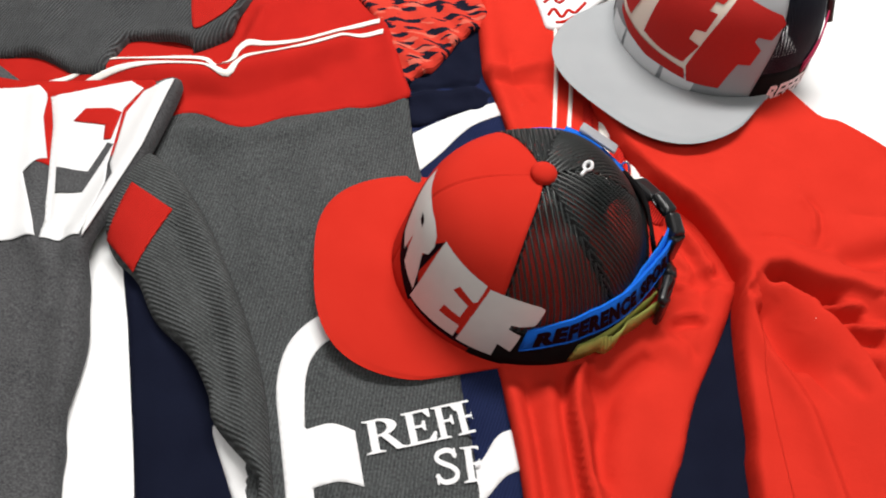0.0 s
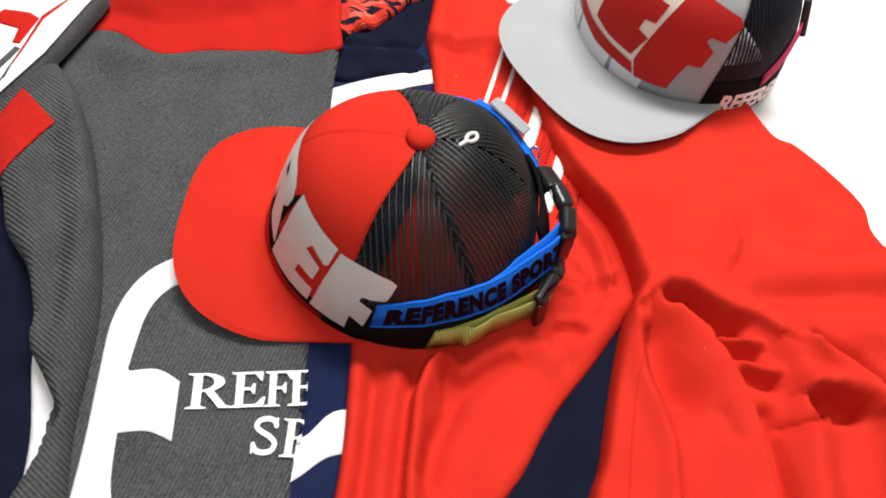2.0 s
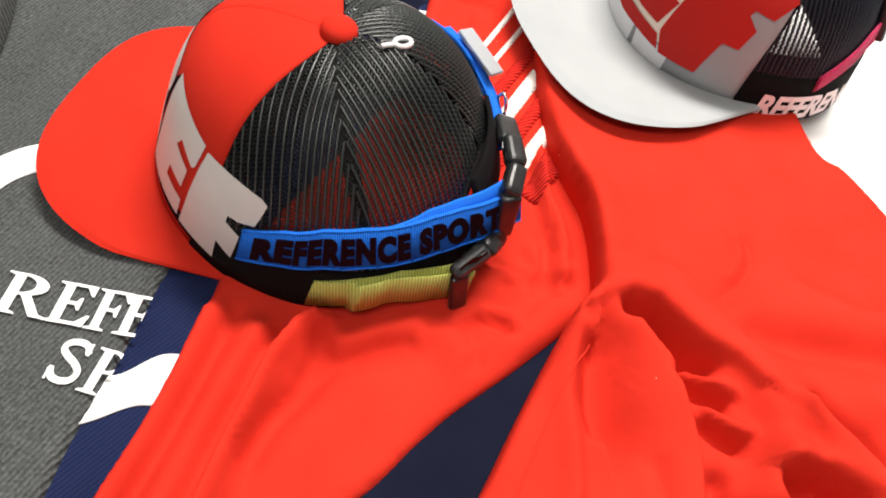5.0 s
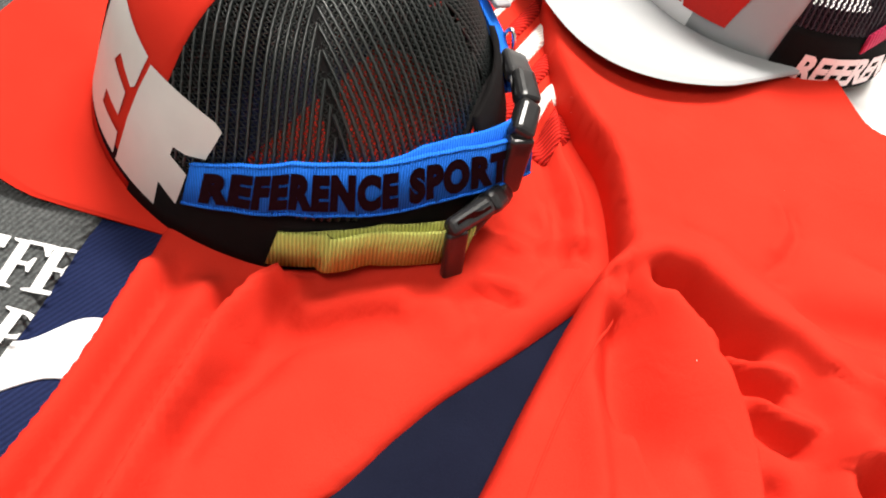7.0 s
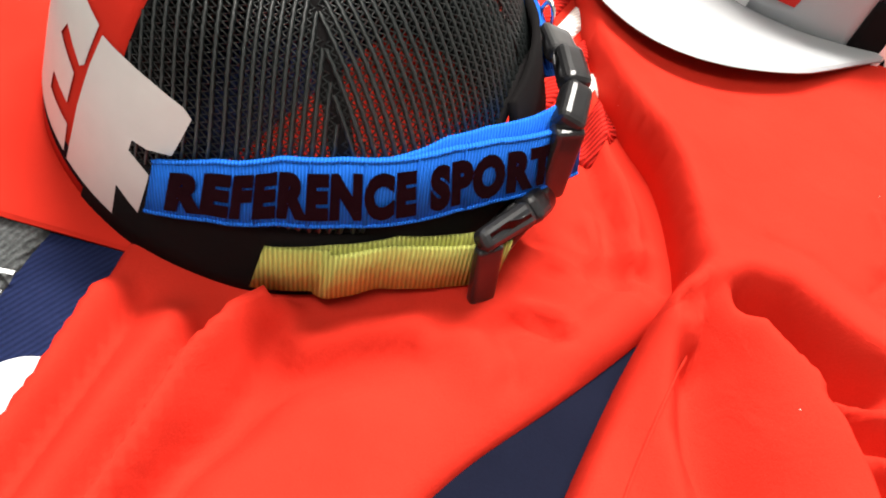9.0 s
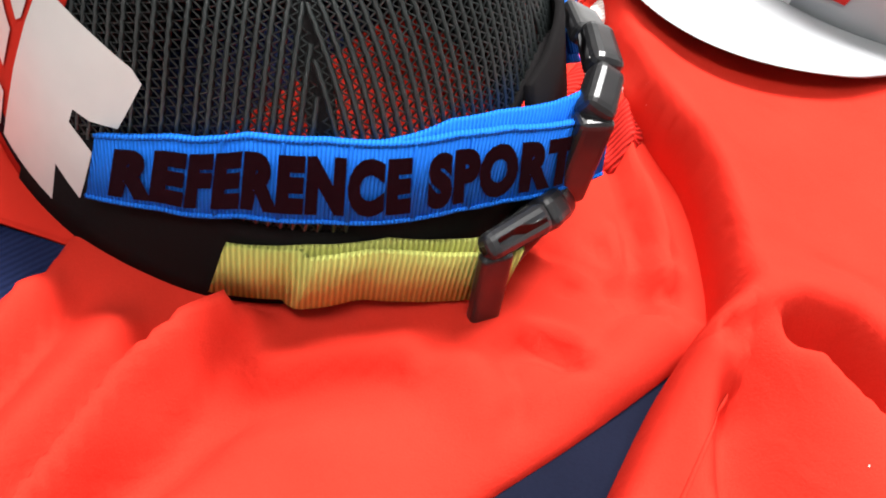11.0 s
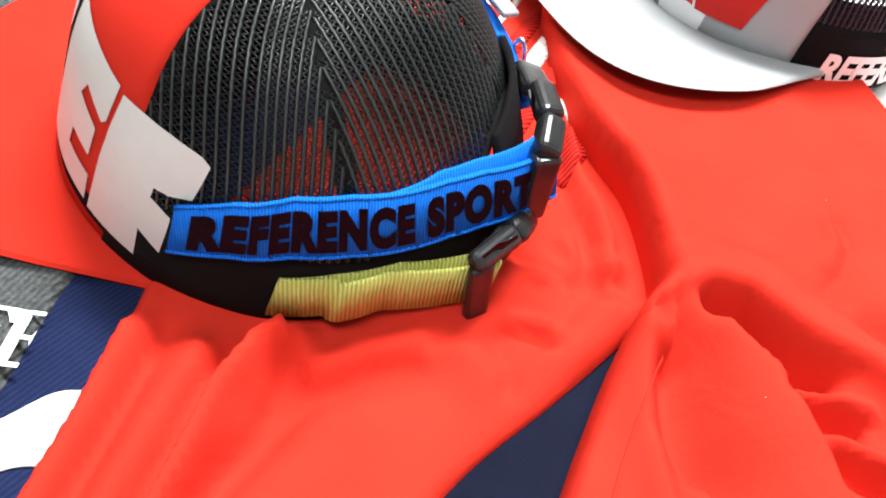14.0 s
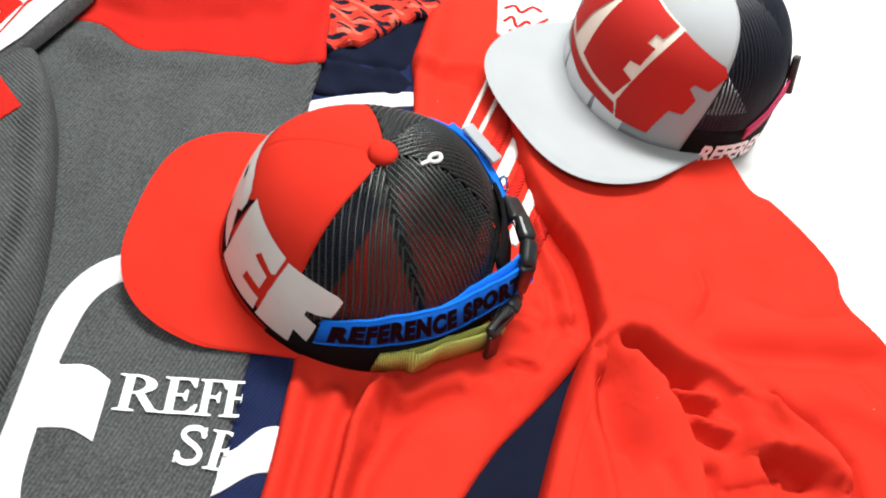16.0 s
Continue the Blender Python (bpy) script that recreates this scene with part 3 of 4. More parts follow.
# ---- red jacket ----
def lie_front(X, Y):
    z = 0.011 + waves(X, Y, 0.05, 0.0010, 6)
    z = z + ridge(X, Y, [(0.092, 0.72), (0.094, 0.62), (0.104, 0.55), (0.115, 0.50)], 0.008, 0.012)
    # long folds that run out from under the cap
    z = z + ridge(X, Y, [(0.093, 0.255), (0.0985, 0.22), (0.102, 0.18), (0.104, 0.1)], 0.010, 0.009)
    z = z + crease(X, Y, [(0.104, 0.262), (0.109, 0.22), (0.1125, 0.18), (0.115, 0.1)], 0.008, 0.004)
    z = z + ridge(X, Y, [(0.122, 0.258), (0.122, 0.22), (0.127, 0.15), (0.128, 0.08)], 0.007, 0.009)
    z = z + fold(X, Y, [(0.149, 0.276), (0.1415, 0.264), (0.1385, 0.242), (0.1405, 0.221), (0.1425, 0.19), (0.147, 0.15), (0.150, 0.08)], 0.021, 0.010, 0.0035)
    z = z - ridge(X, Y, [(0.133, 0.262), (0.131, 0.24), (0.134, 0.20), (0.139, 0.15)], 0.005, 0.005)
    z = z - fold(X, Y, [(0.154, 0.268), (0.161, 0.25), (0.160, 0.234), (0.153, 0.214), (0.152, 0.19)], 0.011, 0.009, 0.005)
    z = z + crease(X, Y, [(0.137, 0.276), (0.1365, 0.268), (0.134, 0.258)], 0.007, 0.003)
    z = z + ridge(X, Y, [(0.185, 0.245), (0.178, 0.20), (0.176, 0.12)], 0.006, 0.020)
    z = z - fold(X, Y, [(0.165, 0.256), (0.175, 0.264), (0.186, 0.277), (0.200, 0.287)], 0.008, 0.005, 0.010)
    z = z + ridge(X, Y, [(0.166, 0.270), (0.182, 0.284), (0.198, 0.297)], 0.004, 0.006)
    z = z + ridge(X, Y, [(0.222, 0.300), (0.232, 0.290), (0.262, 0.325), (0.275, 0.352)], 0.006, 0.011)
    z = z - fold(X, Y, [(0.230, 0.3185), (0.240, 0.3205), (0.249, 0.3205)], 0.010, 0.003, 0.005)
    z = z + ridge(X, Y, [(0.231, 0.3265), (0.241, 0.329), (0.250, 0.329)], 0.004, 0.004)
    z = z + crease(X, Y, [(0.226, 0.311), (0.236, 0.303), (0.241, 0.292)], 0.004, 0.004)
    z = z + crease(X, Y, [(0.258, 0.352), (0.253, 0.33), (0.244, 0.310), (0.238, 0.286)], 0.003, 0.004)
    # puckers that run together beside the sleeve
    for x, y in ((0.240, 0.375), (0.268, 0.385), (0.285, 0.372), (0.236, 0.348), (0.248, 0.40), (0.277, 0.352), (0.226, 0.362)):
        z = z + crease(X, Y, [(0.260, 0.358), (x, y)], 0.0055, 0.0028)
    z = z + ridge(X, Y, [(0.250, 0.366), (0.246, 0.385)], 0.004, 0.005) + ridge(X, Y, [(0.251, 0.352), (0.236, 0.358)], 0.004, 0.005)
    z = z + crease(X, Y, [(0.238, 0.44), (0.250, 0.41), (0.262, 0.385)], 0.005, 0.004)
    z = z - ridge(X, Y, [(0.215, 0.52), (0.243, 0.455), (0.27, 0.415), (0.286, 0.385), (0.284, 0.37)], 0.014, 0.008)
    z = z + fold(X, Y, [(0.222, 0.462), (0.238, 0.432), (0.253, 0.408), (0.264, 0.386), (0.268, 0.372)], 0.011, 0.004, 0.006)
    z = z + crease(X, Y, [(0.222, 0.440), (0.240, 0.405), (0.252, 0.384)], 0.005, 0.004)
    z = z + ridge(X, Y, [(0.095, 0.605), (0.14, 0.618)], 0.008, 0.008) + crease(X, Y, [(0.1, 0.592), (0.12, 0.596), (0.145, 0.597)], 0.005, 0.004)
    return resting(z + crease(X, Y, [(0.113, 0.64), (0.112, 0.605), (0.13, 0.57)], 0.004, 0.004))


jacket = thing("red_jacket", "bright red jersey jacket with white striped collar, lying crumpled", "jacket")
cloth("lining", [(0.17, 0.08), (0.22, 0.25), (0.268, 0.345), (0.33, 0.36), (0.33, 0.25), (0.30, 0.08)], lambda X, Y: 0.005 + waves(X, Y, 0.03, 0.001, 7), NAVY_DARK, jacket, "dark navy ribbed lining", cell=0.005)
cloth("front_panel", [(0.094, 0.75), (0.083, 0.628), (0.093, 0.582), (0.103, 0.54), (0.11, 0.48), (0.10, 0.40), (0.088, 0.33), (0.083, 0.29), (0.0855, 0.270), (0.0890, 0.245), (0.0935, 0.215), (0.0965, 0.185), (0.098, 0.143), (0.098, 0.08), (0.17, 0.08), (0.203, 0.175), (0.2185, 0.208), (0.2285, 0.236), (0.2395, 0.261), (0.2585, 0.294), (0.276, 0.327), (0.287, 0.350), (0.305, 0.39), (0.285, 0.44), (0.245, 0.50), (0.22, 0.57), (0.2, 0.66), (0.19, 0.75)], lie_front, RED_JERSEY, jacket, cell=0.0035, edge=0.008, drop=0.006)
for pts, wide, mat, tag in (
    ([(0.163, 0.70), (0.16, 0.63), (0.146, 0.505)], 0.004, WHITE_KNIT, "thin white collar stripe"),
    ([(0.176, 0.64), (0.170, 0.58), (0.157, 0.49)], 0.004, WHITE_KNIT, "thin white collar stripe"),
    ([(0.190, 0.61), (0.184, 0.55), (0.172, 0.47)], 0.010, RED_RIB, "red braided collar rib"),
    ([(0.204, 0.58), (0.197, 0.53), (0.186, 0.45)], 0.011, WHITE_KNIT, "broad white collar rib"),
    ([(0.214, 0.55), (0.208, 0.50), (0.199, 0.43)], 0.010, RED_RIB, "red braided collar rib"),
    ([(0.226, 0.52), (0.221, 0.48), (0.213, 0.425)], 0.010, WHITE_KNIT, "broad white collar rib"),
    ([(0.240, 0.50), (0.236, 0.465), (0.229, 0.42)], 0.014, RED_RIB, "red braided collar rib"),
):
    cloth("collar_rib", ribbon(pts, wide), lie_front, mat, jacket, tag, cell=0.003, lift=0.003, edge=0.003, drop=0.002, sharp=True)


def lie_sleeve_red(X, Y):
    z = 0.010 + waves(X, Y, 0.06, 0.0015, 8)
    body = np.clip((0.50 - X) / 0.16, 0, 1) * np.clip((Y - 0.05) / 0.1, 0, 1) * np.clip((0.56 - Y) / 0.12, 0, 1)
    z = z + 0.017 * body
    z = z + ridge(X, Y, [(0.224, 0.492), (0.250, 0.452), (0.272, 0.422), (0.287, 0.390), (0.293, 0.372)], 0.007, 0.017)
    z = z + crease(X, Y, [(0.236, 0.50), (0.262, 0.462), (0.290, 0.43), (0.305, 0.41)], 0.0012, 0.005)
    # the near lobe, the arch of the hood behind it and the tongues between, the highest of them on top
    lobe = 0.024 + fold(X, Y, [(0.300, 0.350), (0.314, 0.3475), (0.3235, 0.3415), (0.3295, 0.332), (0.340, 0.322), (0.3525, 0.298), (0.363, 0.275), (0.3695, 0.25), (0.378, 0.2), (0.385, 0.1)], 0.017, 0.0036, 0.036)
    arch_ = 0.025 + fold(X, Y, [(0.288, 0.341), (0.297, 0.353), (0.308, 0.3595), (0.322, 0.3610), (0.337, 0.3540), (0.353, 0.3460), (0.373, 0.3420), (0.388, 0.333)], 0.019, 0.027, 0.0068)
    arch_ = np.maximum(arch_, 0.023 + fold(X, Y, [(0.376, 0.342), (0.392, 0.332), (0.403, 0.315), (0.406, 0.295), (0.408, 0.24), (0.41, 0.1)], 0.015, 0.016, 0.014))
    tongue = 0.024 + fold(X, Y, [(0.349, 0.3275), (0.360, 0.3228), (0.372, 0.3215)], 0.013, 0.008, 0.0040)
    tongue = np.maximum(tongue, 0.024 + fold(X, Y, [(0.366, 0.3050), (0.376, 0.3015), (0.386, 0.3015)], 0.011, 0.008, 0.0040))
    z = 0.0018 * np.log(sum(np.exp(h / 0.0018) for h in (z, lobe, arch_, tongue)))
    z = z - ridge(X, Y, [(0.311, 0.3515), (0.3205, 0.3520), (0.332, 0.3420), (0.344, 0.3335), (0.356, 0.3315)], 0.026, 0.0056)
    z = z - ridge(X, Y, [(0.3465, 0.3205), (0.358, 0.3155), (0.370, 0.3125)], 0.014, 0.0048)
    z = z - ridge(X, Y, [(0.364, 0.2985), (0.374, 0.2945), (0.383, 0.2935)], 0.011, 0.0046)
    z = z - ridge(X, Y, [(0.377, 0.270), (0.382, 0.25), (0.391, 0.2), (0.396, 0.1)], 0.012, 0.006)
    # the sunken face of the lobe
    z = z + fold(X, Y, [(0.287, 0.325), (0.289, 0.305), (0.292, 0.285), (0.303, 0.260), (0.312, 0.235), (0.318, 0.15)], 0.006, 0.0045, 0.009)
    z = z - fold(X, Y, [(0.299, 0.318), (0.302, 0.304), (0.307, 0.288), (0.314, 0.276)], 0.020, 0.021, 0.0065)
    z = z - ridge(X, Y, [(0.345, 0.262), (0.352, 0.248)], 0.004, 0.006)
    z = z - ridge(X, Y, [(0.386, 0.369), (0.412, 0.376), (0.45, 0.386), (0.50, 0.398)], 0.013, 0.013)
    z = z - ridge(X, Y, [(0.414, 0.284), (0.430, 0.291), (0.443, 0.285)], 0.028, 0.0060)
    z = z - ridge(X, Y, [(0.420, 0.278), (0.436, 0.280)], 0.016, 0.0050)
    z = z + fold(X, Y, [(0.411, 0.2920), (0.428, 0.2985), (0.443, 0.2930), (0.453, 0.2830)], 0.014, 0.012, 0.0035)
    z = z + crease(X, Y, [(0.388, 0.262), (0.400, 0.264), (0.414, 0.270)], 0.009, 0.0035)
    z = z + fold(X, Y, [(0.414, 0.328), (0.436, 0.316), (0.453, 0.302), (0.462, 0.27), (0.468, 0.15)], 0.014, 0.007, 0.010)
    z = z - ridge(X, Y, [(0.421, 0.337), (0.446, 0.325), (0.470, 0.304), (0.480, 0.26)], 0.012, 0.0060)
    z = z + ridge(X, Y, [(0.455, 0.350), (0.49, 0.345), (0.54, 0.352)], 0.008, 0.014)
    z = z + crease(X, Y, [(0.485, 0.385), (0.505, 0.345), (0.515, 0.29)], 0.007, 0.008)
    # small creases on the flat back of it
    z = z + crease(X, Y, [(0.316, 0.394), (0.334, 0.392), (0.350, 0.383), (0.366, 0.382)], 0.0035, 0.004)
    z = z + crease(X, Y, [(0.366, 0.436), (0.372, 0.420), (0.368, 0.400), (0.360, 0.388)], 0.0035, 0.004)
    z = z + crease(X, Y, [(0.40, 0.42), (0.44, 0.415), (0.475, 0.43)], 0.003, 0.008)
    return resting(z + ridge(X, Y, [(0.359, 0.434), (0.364, 0.418), (0.360, 0.402)], 0.0025, 0.004))


cloth("sleeve", [(0.185, 0.57), (0.220, 0.485), (0.244, 0.450), (0.265, 0.425), (0.280, 0.392), (0.288, 0.362), (0.282, 0.341), (0.277, 0.316), (0.272, 0.27), (0.268, 0.221), (0.262, 0.185), (0.268, 0.08), (0.42, 0.06), (0.54, 0.08), (0.57, 0.25), (0.545, 0.385), (0.509, 0.418), (0.480, 0.446), (0.474, 0.475), (0.450, 0.506), (0.421, 0.533), (0.403, 0.541), (0.381, 0.580), (0.360, 0.623), (0.29, 0.65), (0.21, 0.64)], lie_sleeve_red, RED_JERSEY, jacket, "red jersey sleeve, rumpled", cell=0.0022, edge=0.006, drop=0.020)


cloth("seam", ribbon([(0.2955, 0.322), (0.289, 0.285), (0.2855, 0.23), (0.284, 0.14)], 0.0012), lie_sleeve_red, RED_JERSEY, jacket, "stitched seam", cell=0.003, lift=0.0006, edge=0, sharp=True)
cloth("neck_print", [(0.146, 0.77), (0.150, 0.69), (0.157, 0.672), (0.175, 0.676), (0.20, 0.70), (0.23, 0.735), (0.22, 0.78)], lie_front, WHITE_PRINT, jacket, "white neck panel with red pattern", lift=0.004, edge=0.003, drop=0.002)
for pts in ([(0.156, 0.69), (0.163, 0.70), (0.170, 0.687), (0.178, 0.698), (0.185, 0.694), (0.198, 0.71)], [(0.153, 0.71), (0.162, 0.718), (0.17, 0.71), (0.18, 0.722), (0.19, 0.718)], [(0.163, 0.679), (0.172, 0.680), (0.184, 0.688)]):
    cloth("neck_pattern", ribbon(pts, 0.0035), lie_front, RED_KNIT, jacket, "red curling pattern", cell=0.002, lift=0.0048, edge=0, sharp=True)


# ---- caps ----
CA, CR, CB, CH, CE, CW, CP = 0.116, 0.100, 0.0945, 0.119, 0.77, 0.0, 0.0


def crown_size(front, rear, side, high, p, lean=0.0, puff=0.0):
    global CA, CR, CB, CH, CE, CW, CP
    CA, CR, CB, CH, CE, CW, CP = front, rear, side, high, 2 / p, lean, puff


def crown(th, s):
    """A place on a cap's crown: th round from the front, s from the rim to the top."""
    c, n = math.cos(s * math.pi / 2), math.sin(s * math.pi / 2)
    r, h = max(c, 0.0) ** CE, max(n, 0.0) ** CE
    x = (CA if math.cos(th) > 0 else CR) * r * math.cos(th) - CW * math.sin(math.pi * h)
    return Vector((x, CB * r * math.sin(th), CH * h + CP * max(0.0, -math.cos(th)) * 4 * r * (1 - r)))


def outward(th, s):
    e = 1e-3
    s = min(max(s, 0.01), 0.985)
    return (crown(th + e, s) - crown(th - e, s)).cross(crown(th, s + e) - crown(th, s - e)).normalized()


def on_crown(th, s, off=0.0):
    return crown(th, s) + outward(th, s) * off


def at_height(z):
    """The s at which the crown is that high."""
    return math.asin(min(1, max(0, z / CH)) ** (1 / CE)) * 2 / math.pi


def turn(a, s):
    return a(s) if callable(a) else a


def crown_shell(a0, a1, s0, s1, na, ns, off, thick):
    bm = bmesh.new()
    rows = []
    for layer in (off, off - thick):
        levels = [s0 + (s1 - s0) * j / ns for j in range(ns + 1)]
        rows.append([[bm.verts.new(on_crown(turn(a0, s) + (turn(a1, s) - turn(a0, s)) * i / na, s, layer)) for i in range(na + 1)] for s in levels])
    for g in rows:
        for j in range(ns):
            for i in range(na):
                bm.faces.new((g[j][i], g[j][i + 1], g[j + 1][i + 1], g[j + 1][i]))
    o, n = rows
    for j in range(ns):
        for i in (0, na):
            bm.faces.new((o[j][i], o[j + 1][i], n[j + 1][i], n[j][i]))
    for i in range(na):
        for j in (0, ns):
            bm.faces.new((o[j][i], o[j][i + 1], n[j][i + 1], n[j][i]))
    return bm


def band_path(pts, nrm, wide, thick, updirs):
    """A strap: a strip along pts, its width along updirs, its thickness along nrm."""
    bm = bmesh.new()
    rings = []
    for p, n, u in zip(pts, nrm, updirs):
        p, n, u = Vector(p), Vector(n), Vector(u)
        rings.append([bm.verts.new(p + u * wide / 2 * a + n * thick / 2 * b) for a, b in ((-1, -1), (-0.96, 1), (0.96, 1), (1, -1))])
    for a, b in zip(rings, rings[1:]):
        for i in range(4):
            bm.faces.new((a[i], a[(i + 1) % 4], b[(i + 1) % 4], b[i]))
    bm.faces.new(rings[0])
    bm.faces.new(rings[-1][::-1])
    return bm


def tube(pts, r, sides=6):
    bm = bmesh.new()
    rings = []
    pts = [Vector(p) for p in pts]
    for i, p in enumerate(pts):
        t = (pts[min(i + 1, len(pts) - 1)] - pts[max(i - 1, 0)]).normalized()
        a = t.orthogonal().normalized()
        b = t.cross(a)
        rings.append([bm.verts.new(p + (a * math.cos(k * math.tau / sides) + b * math.sin(k * math.tau / sides)) * r) for k in range(sides)])
    for a, b in zip(rings, rings[1:]):
        best = min(range(sides), key=lambda o: (a[0].co - b[o].co).length)
        for i in range(sides):
            bm.faces.new((a[i], a[(i + 1) % sides], b[(i + 1 + best) % sides], b[(i + best) % sides]))
    bm.faces.new(rings[0])
    bm.faces.new(rings[-1][::-1])
    return bm


def net(a0, a1, s0, s1, gap, open_from=None):
    """Knitted net over a crown panel: straight wales with zigzag links between them that leave eyes."""
    mean = (CR + CB) / 2
    steps = 110
    verts, faces = [], []
    count = int((turn(a1, 0.3) - turn(a0, 0.3)) / 2 * mean / gap) + 3
    for j in range(-2 * count, 2 * count + 1):
        prev = None
        link = j % 2
        for k in range(steps + 1):
            s = s0 + (s1 - s0) * (k / steps)
            mid, half = (turn(a0, s) + turn(a1, s)) / 2, (turn(a1, s) - turn(a0, s)) / 2
            r = max(math.cos(s * math.pi / 2), 1e-4) ** CE * mean
            off = j * gap / 2 + ((0.30 if k % 2 else -0.30) * gap if link else 0.04 * gap * math.sin(k * 1.9 + j))
            a = mid + off / r
            if abs(off) > half * r or (open_from and s < open_from(a)):
                prev = None
                continue
            p, n = crown(a, s), outward(a, s)
            side = n.cross(crown(a, min(s + 0.01, 1)) - crown(a, s - 0.01)).normalized()
            w, h = (gap * 0.16, gap * 0.18) if link else (gap * 0.29, gap * 0.30)
            verts += [p - side * w, p + n * h, p + side * w]
            now = len(verts) - 3
            if prev is not None:
                for i in range(3):
                    faces.append((prev + i, prev + (i + 1) % 3, now + (i + 1) % 3, now + i))
            prev = now
    bm = bmesh.new()
    vs = [bm.verts.new(v) for v in verts]
    for f in faces:
        bm.faces.new([vs[i] for i in f])
    return bm


def brim_sheet(bx, ba, bb, bn, zc, fall, inner, outer, thick=0.0035):
    bm = bmesh.new()
    nu, nv = 56, 14
    grid = []
    for layer in (0, 1):
        g = []
        for i in range(nu + 1):
            u = -1 + 2 * i / nu
            th = u * radians(inner)
            a = Vector((CA * 0.985 * math.cos(th), CB * 0.985 * math.sin(th)))
            ph = u * radians(outer)
            c, s = math.cos(ph), math.sin(ph)
            p = 2 / bn
            b = Vector((bx + ba * math.copysign(abs(c) ** p, c), bb * math.copysign(abs(s) ** p, s)))
            k = min(1, max(0, (abs(u) - 0.8) / 0.2))
            b = b.lerp(a, 0.97 * k * k * (3 - 2 * k))
            col = []
            for j in range(nv + 1):
                v = j / nv
                q = a.lerp(b, v)
                z = zc - fall * (q.y / 0.1) ** 2 + 0.002 * (1 - v)
                rim = 0.5 * thick * (1 - math.sqrt(max(0, 1 - max(0, (v - 0.965) / 0.035) ** 2)))
                col.append(bm.verts.new((q.x, q.y, z + (thick - rim if layer == 0 else rim))))
            g.append(col)
        grid.append(g)
    for g in grid:
        for i in range(nu):
            for j in range(nv):
                bm.faces.new((g[i][j], g[i + 1][j], g[i + 1][j + 1], g[i][j + 1]))
    o, n = grid
    for i in range(nu):
        for j in (0, nv):
            bm.faces.new((o[i][j], o[i + 1][j], n[i + 1][j], n[i][j]))
    for j in range(nv):
        for i in (0, nu):
            bm.faces.new((o[i][j], o[i][j + 1], n[i][j + 1], n[i][j]))
    return bm


def put(name, bm, mat, cap, m, label="", smooth=True):
    bm.transform(m)
    return part(name, bm, mat, cap, label, smooth)


def decal(loop, off, cell=0.03):
    """A flat print, drawn in degrees round and height in s, laid on the crown."""
    v, faces, _ = filled(np.array(loop, float), cell)
    bm = bmesh.new()
    vs = [bm.verts.new(on_crown(radians(100 * a), s, off)) for a, s in v]
    for f in faces:
        bm.faces.new([vs[i] for i in f])
    return bm


D = math.radians


def front_edge(s):
    return D(58 + 15 * s + 8 * s ** 6)


def side_edge(s):
    return D(120 - 12 * s)


def arch(a):
    """The rim of the opening at the back of a cap."""
    d = abs((a % math.tau) - math.pi)
    w = D(34)
    return 0.34 * math.sqrt(1 - (d / w) ** 2) if d < w else 0.0


def lengthwise(a, s):
    return (crown(turn(a, s + 0.01), s + 0.01) - crown(turn(a, s - 0.01), s - 0.01)).normalized()


def tape(a, s0, s1, wide, off, thick):
    """A strip that runs up the crown along an edge."""
    steps = np.linspace(s0, s1, 26)
    return band_path([on_crown(turn(a, s), s, off) for s in steps], [outward(turn(a, s), s) for s in steps], wide, thick, [outward(turn(a, s), s).cross(lengthwise(a, s)) for s in steps])


def cap_body(cap, m, cloth_front, mesh_mat, band_mat, brim, low, gap):
    far_front, far_side = (lambda s: -front_edge(s)), (lambda s: -side_edge(s))
    put("front_panel", crown_shell(far_front, 0.0, 0.0, 0.985, 22, 30, 0.0006, 0.002), cloth_front, cap, m)
    put("front_panel", crown_shell(0.0, front_edge, 0.0, 0.985, 22, 30, 0.0006, 0.002), cloth_front, cap, m)
    for a, b in ((front_edge, side_edge), (side_edge, math.pi), (far_side, far_front), (-math.pi, far_side)):
        put("mesh_panel", net(a, b, low * 0.6, 0.985, gap, arch), mesh_mat, cap, m, "open black mesh panel")
    for a, wide in ((front_edge, 0.004), (side_edge, 0.0085), (far_side, 0.007), (far_front, 0.003)):
        put("seam_tape", tape(a, low * 0.5, 0.975, wide, -0.0002, 0.0008), band_mat, cap, m)
    put("front_seam", tube([on_crown(0, s, 0.0003) for s in np.linspace(0.02, 0.98, 30)], 0.0006), cloth_front, cap, m)
    for a, b in ((front_edge, math.pi - D(32)), (math.pi + D(32), lambda s: math.tau - front_edge(s))):
        put("lower_band", crown_shell(a, b, 0.0, low, 30, 5, 0.0012, 0.002), band_mat, cap, m, "solid black cloth band at the rim")
    edge = [on_crown(math.pi + t, arch(math.pi + t), 0.0006) for t in np.linspace(-D(33.9), D(33.9), 30)]
    put("opening_trim", tube(edge, 0.0022, 6), band_mat, cap, m)
    put("sweatband", crown_shell(-D(150), D(150), 0.0, 0.16, 60, 4, -0.003, 0.0015), band_mat, cap, m)
    bm = bmesh.new()
    bmesh.ops.create_uvsphere(bm, u_segments=24, v_segments=14, radius=1, matrix=Matrix.Translation((0, 0, CH + 0.002)) @ Matrix.Diagonal((0.0102, 0.0102, 0.0068, 1)))
    put("button", bm, cloth_front, cap, m)
    put("brim", brim_sheet(*brim), cloth_front, cap, m)


def frame_at(th, s, off):
    """Axes on the crown: round, up, out."""
    n = outward(th, s)
    u = lengthwise(th, s)
    return Matrix.Translation(on_crown(th, s, off)) @ Matrix((u.cross(n), u, n)).transposed().to_4x4()


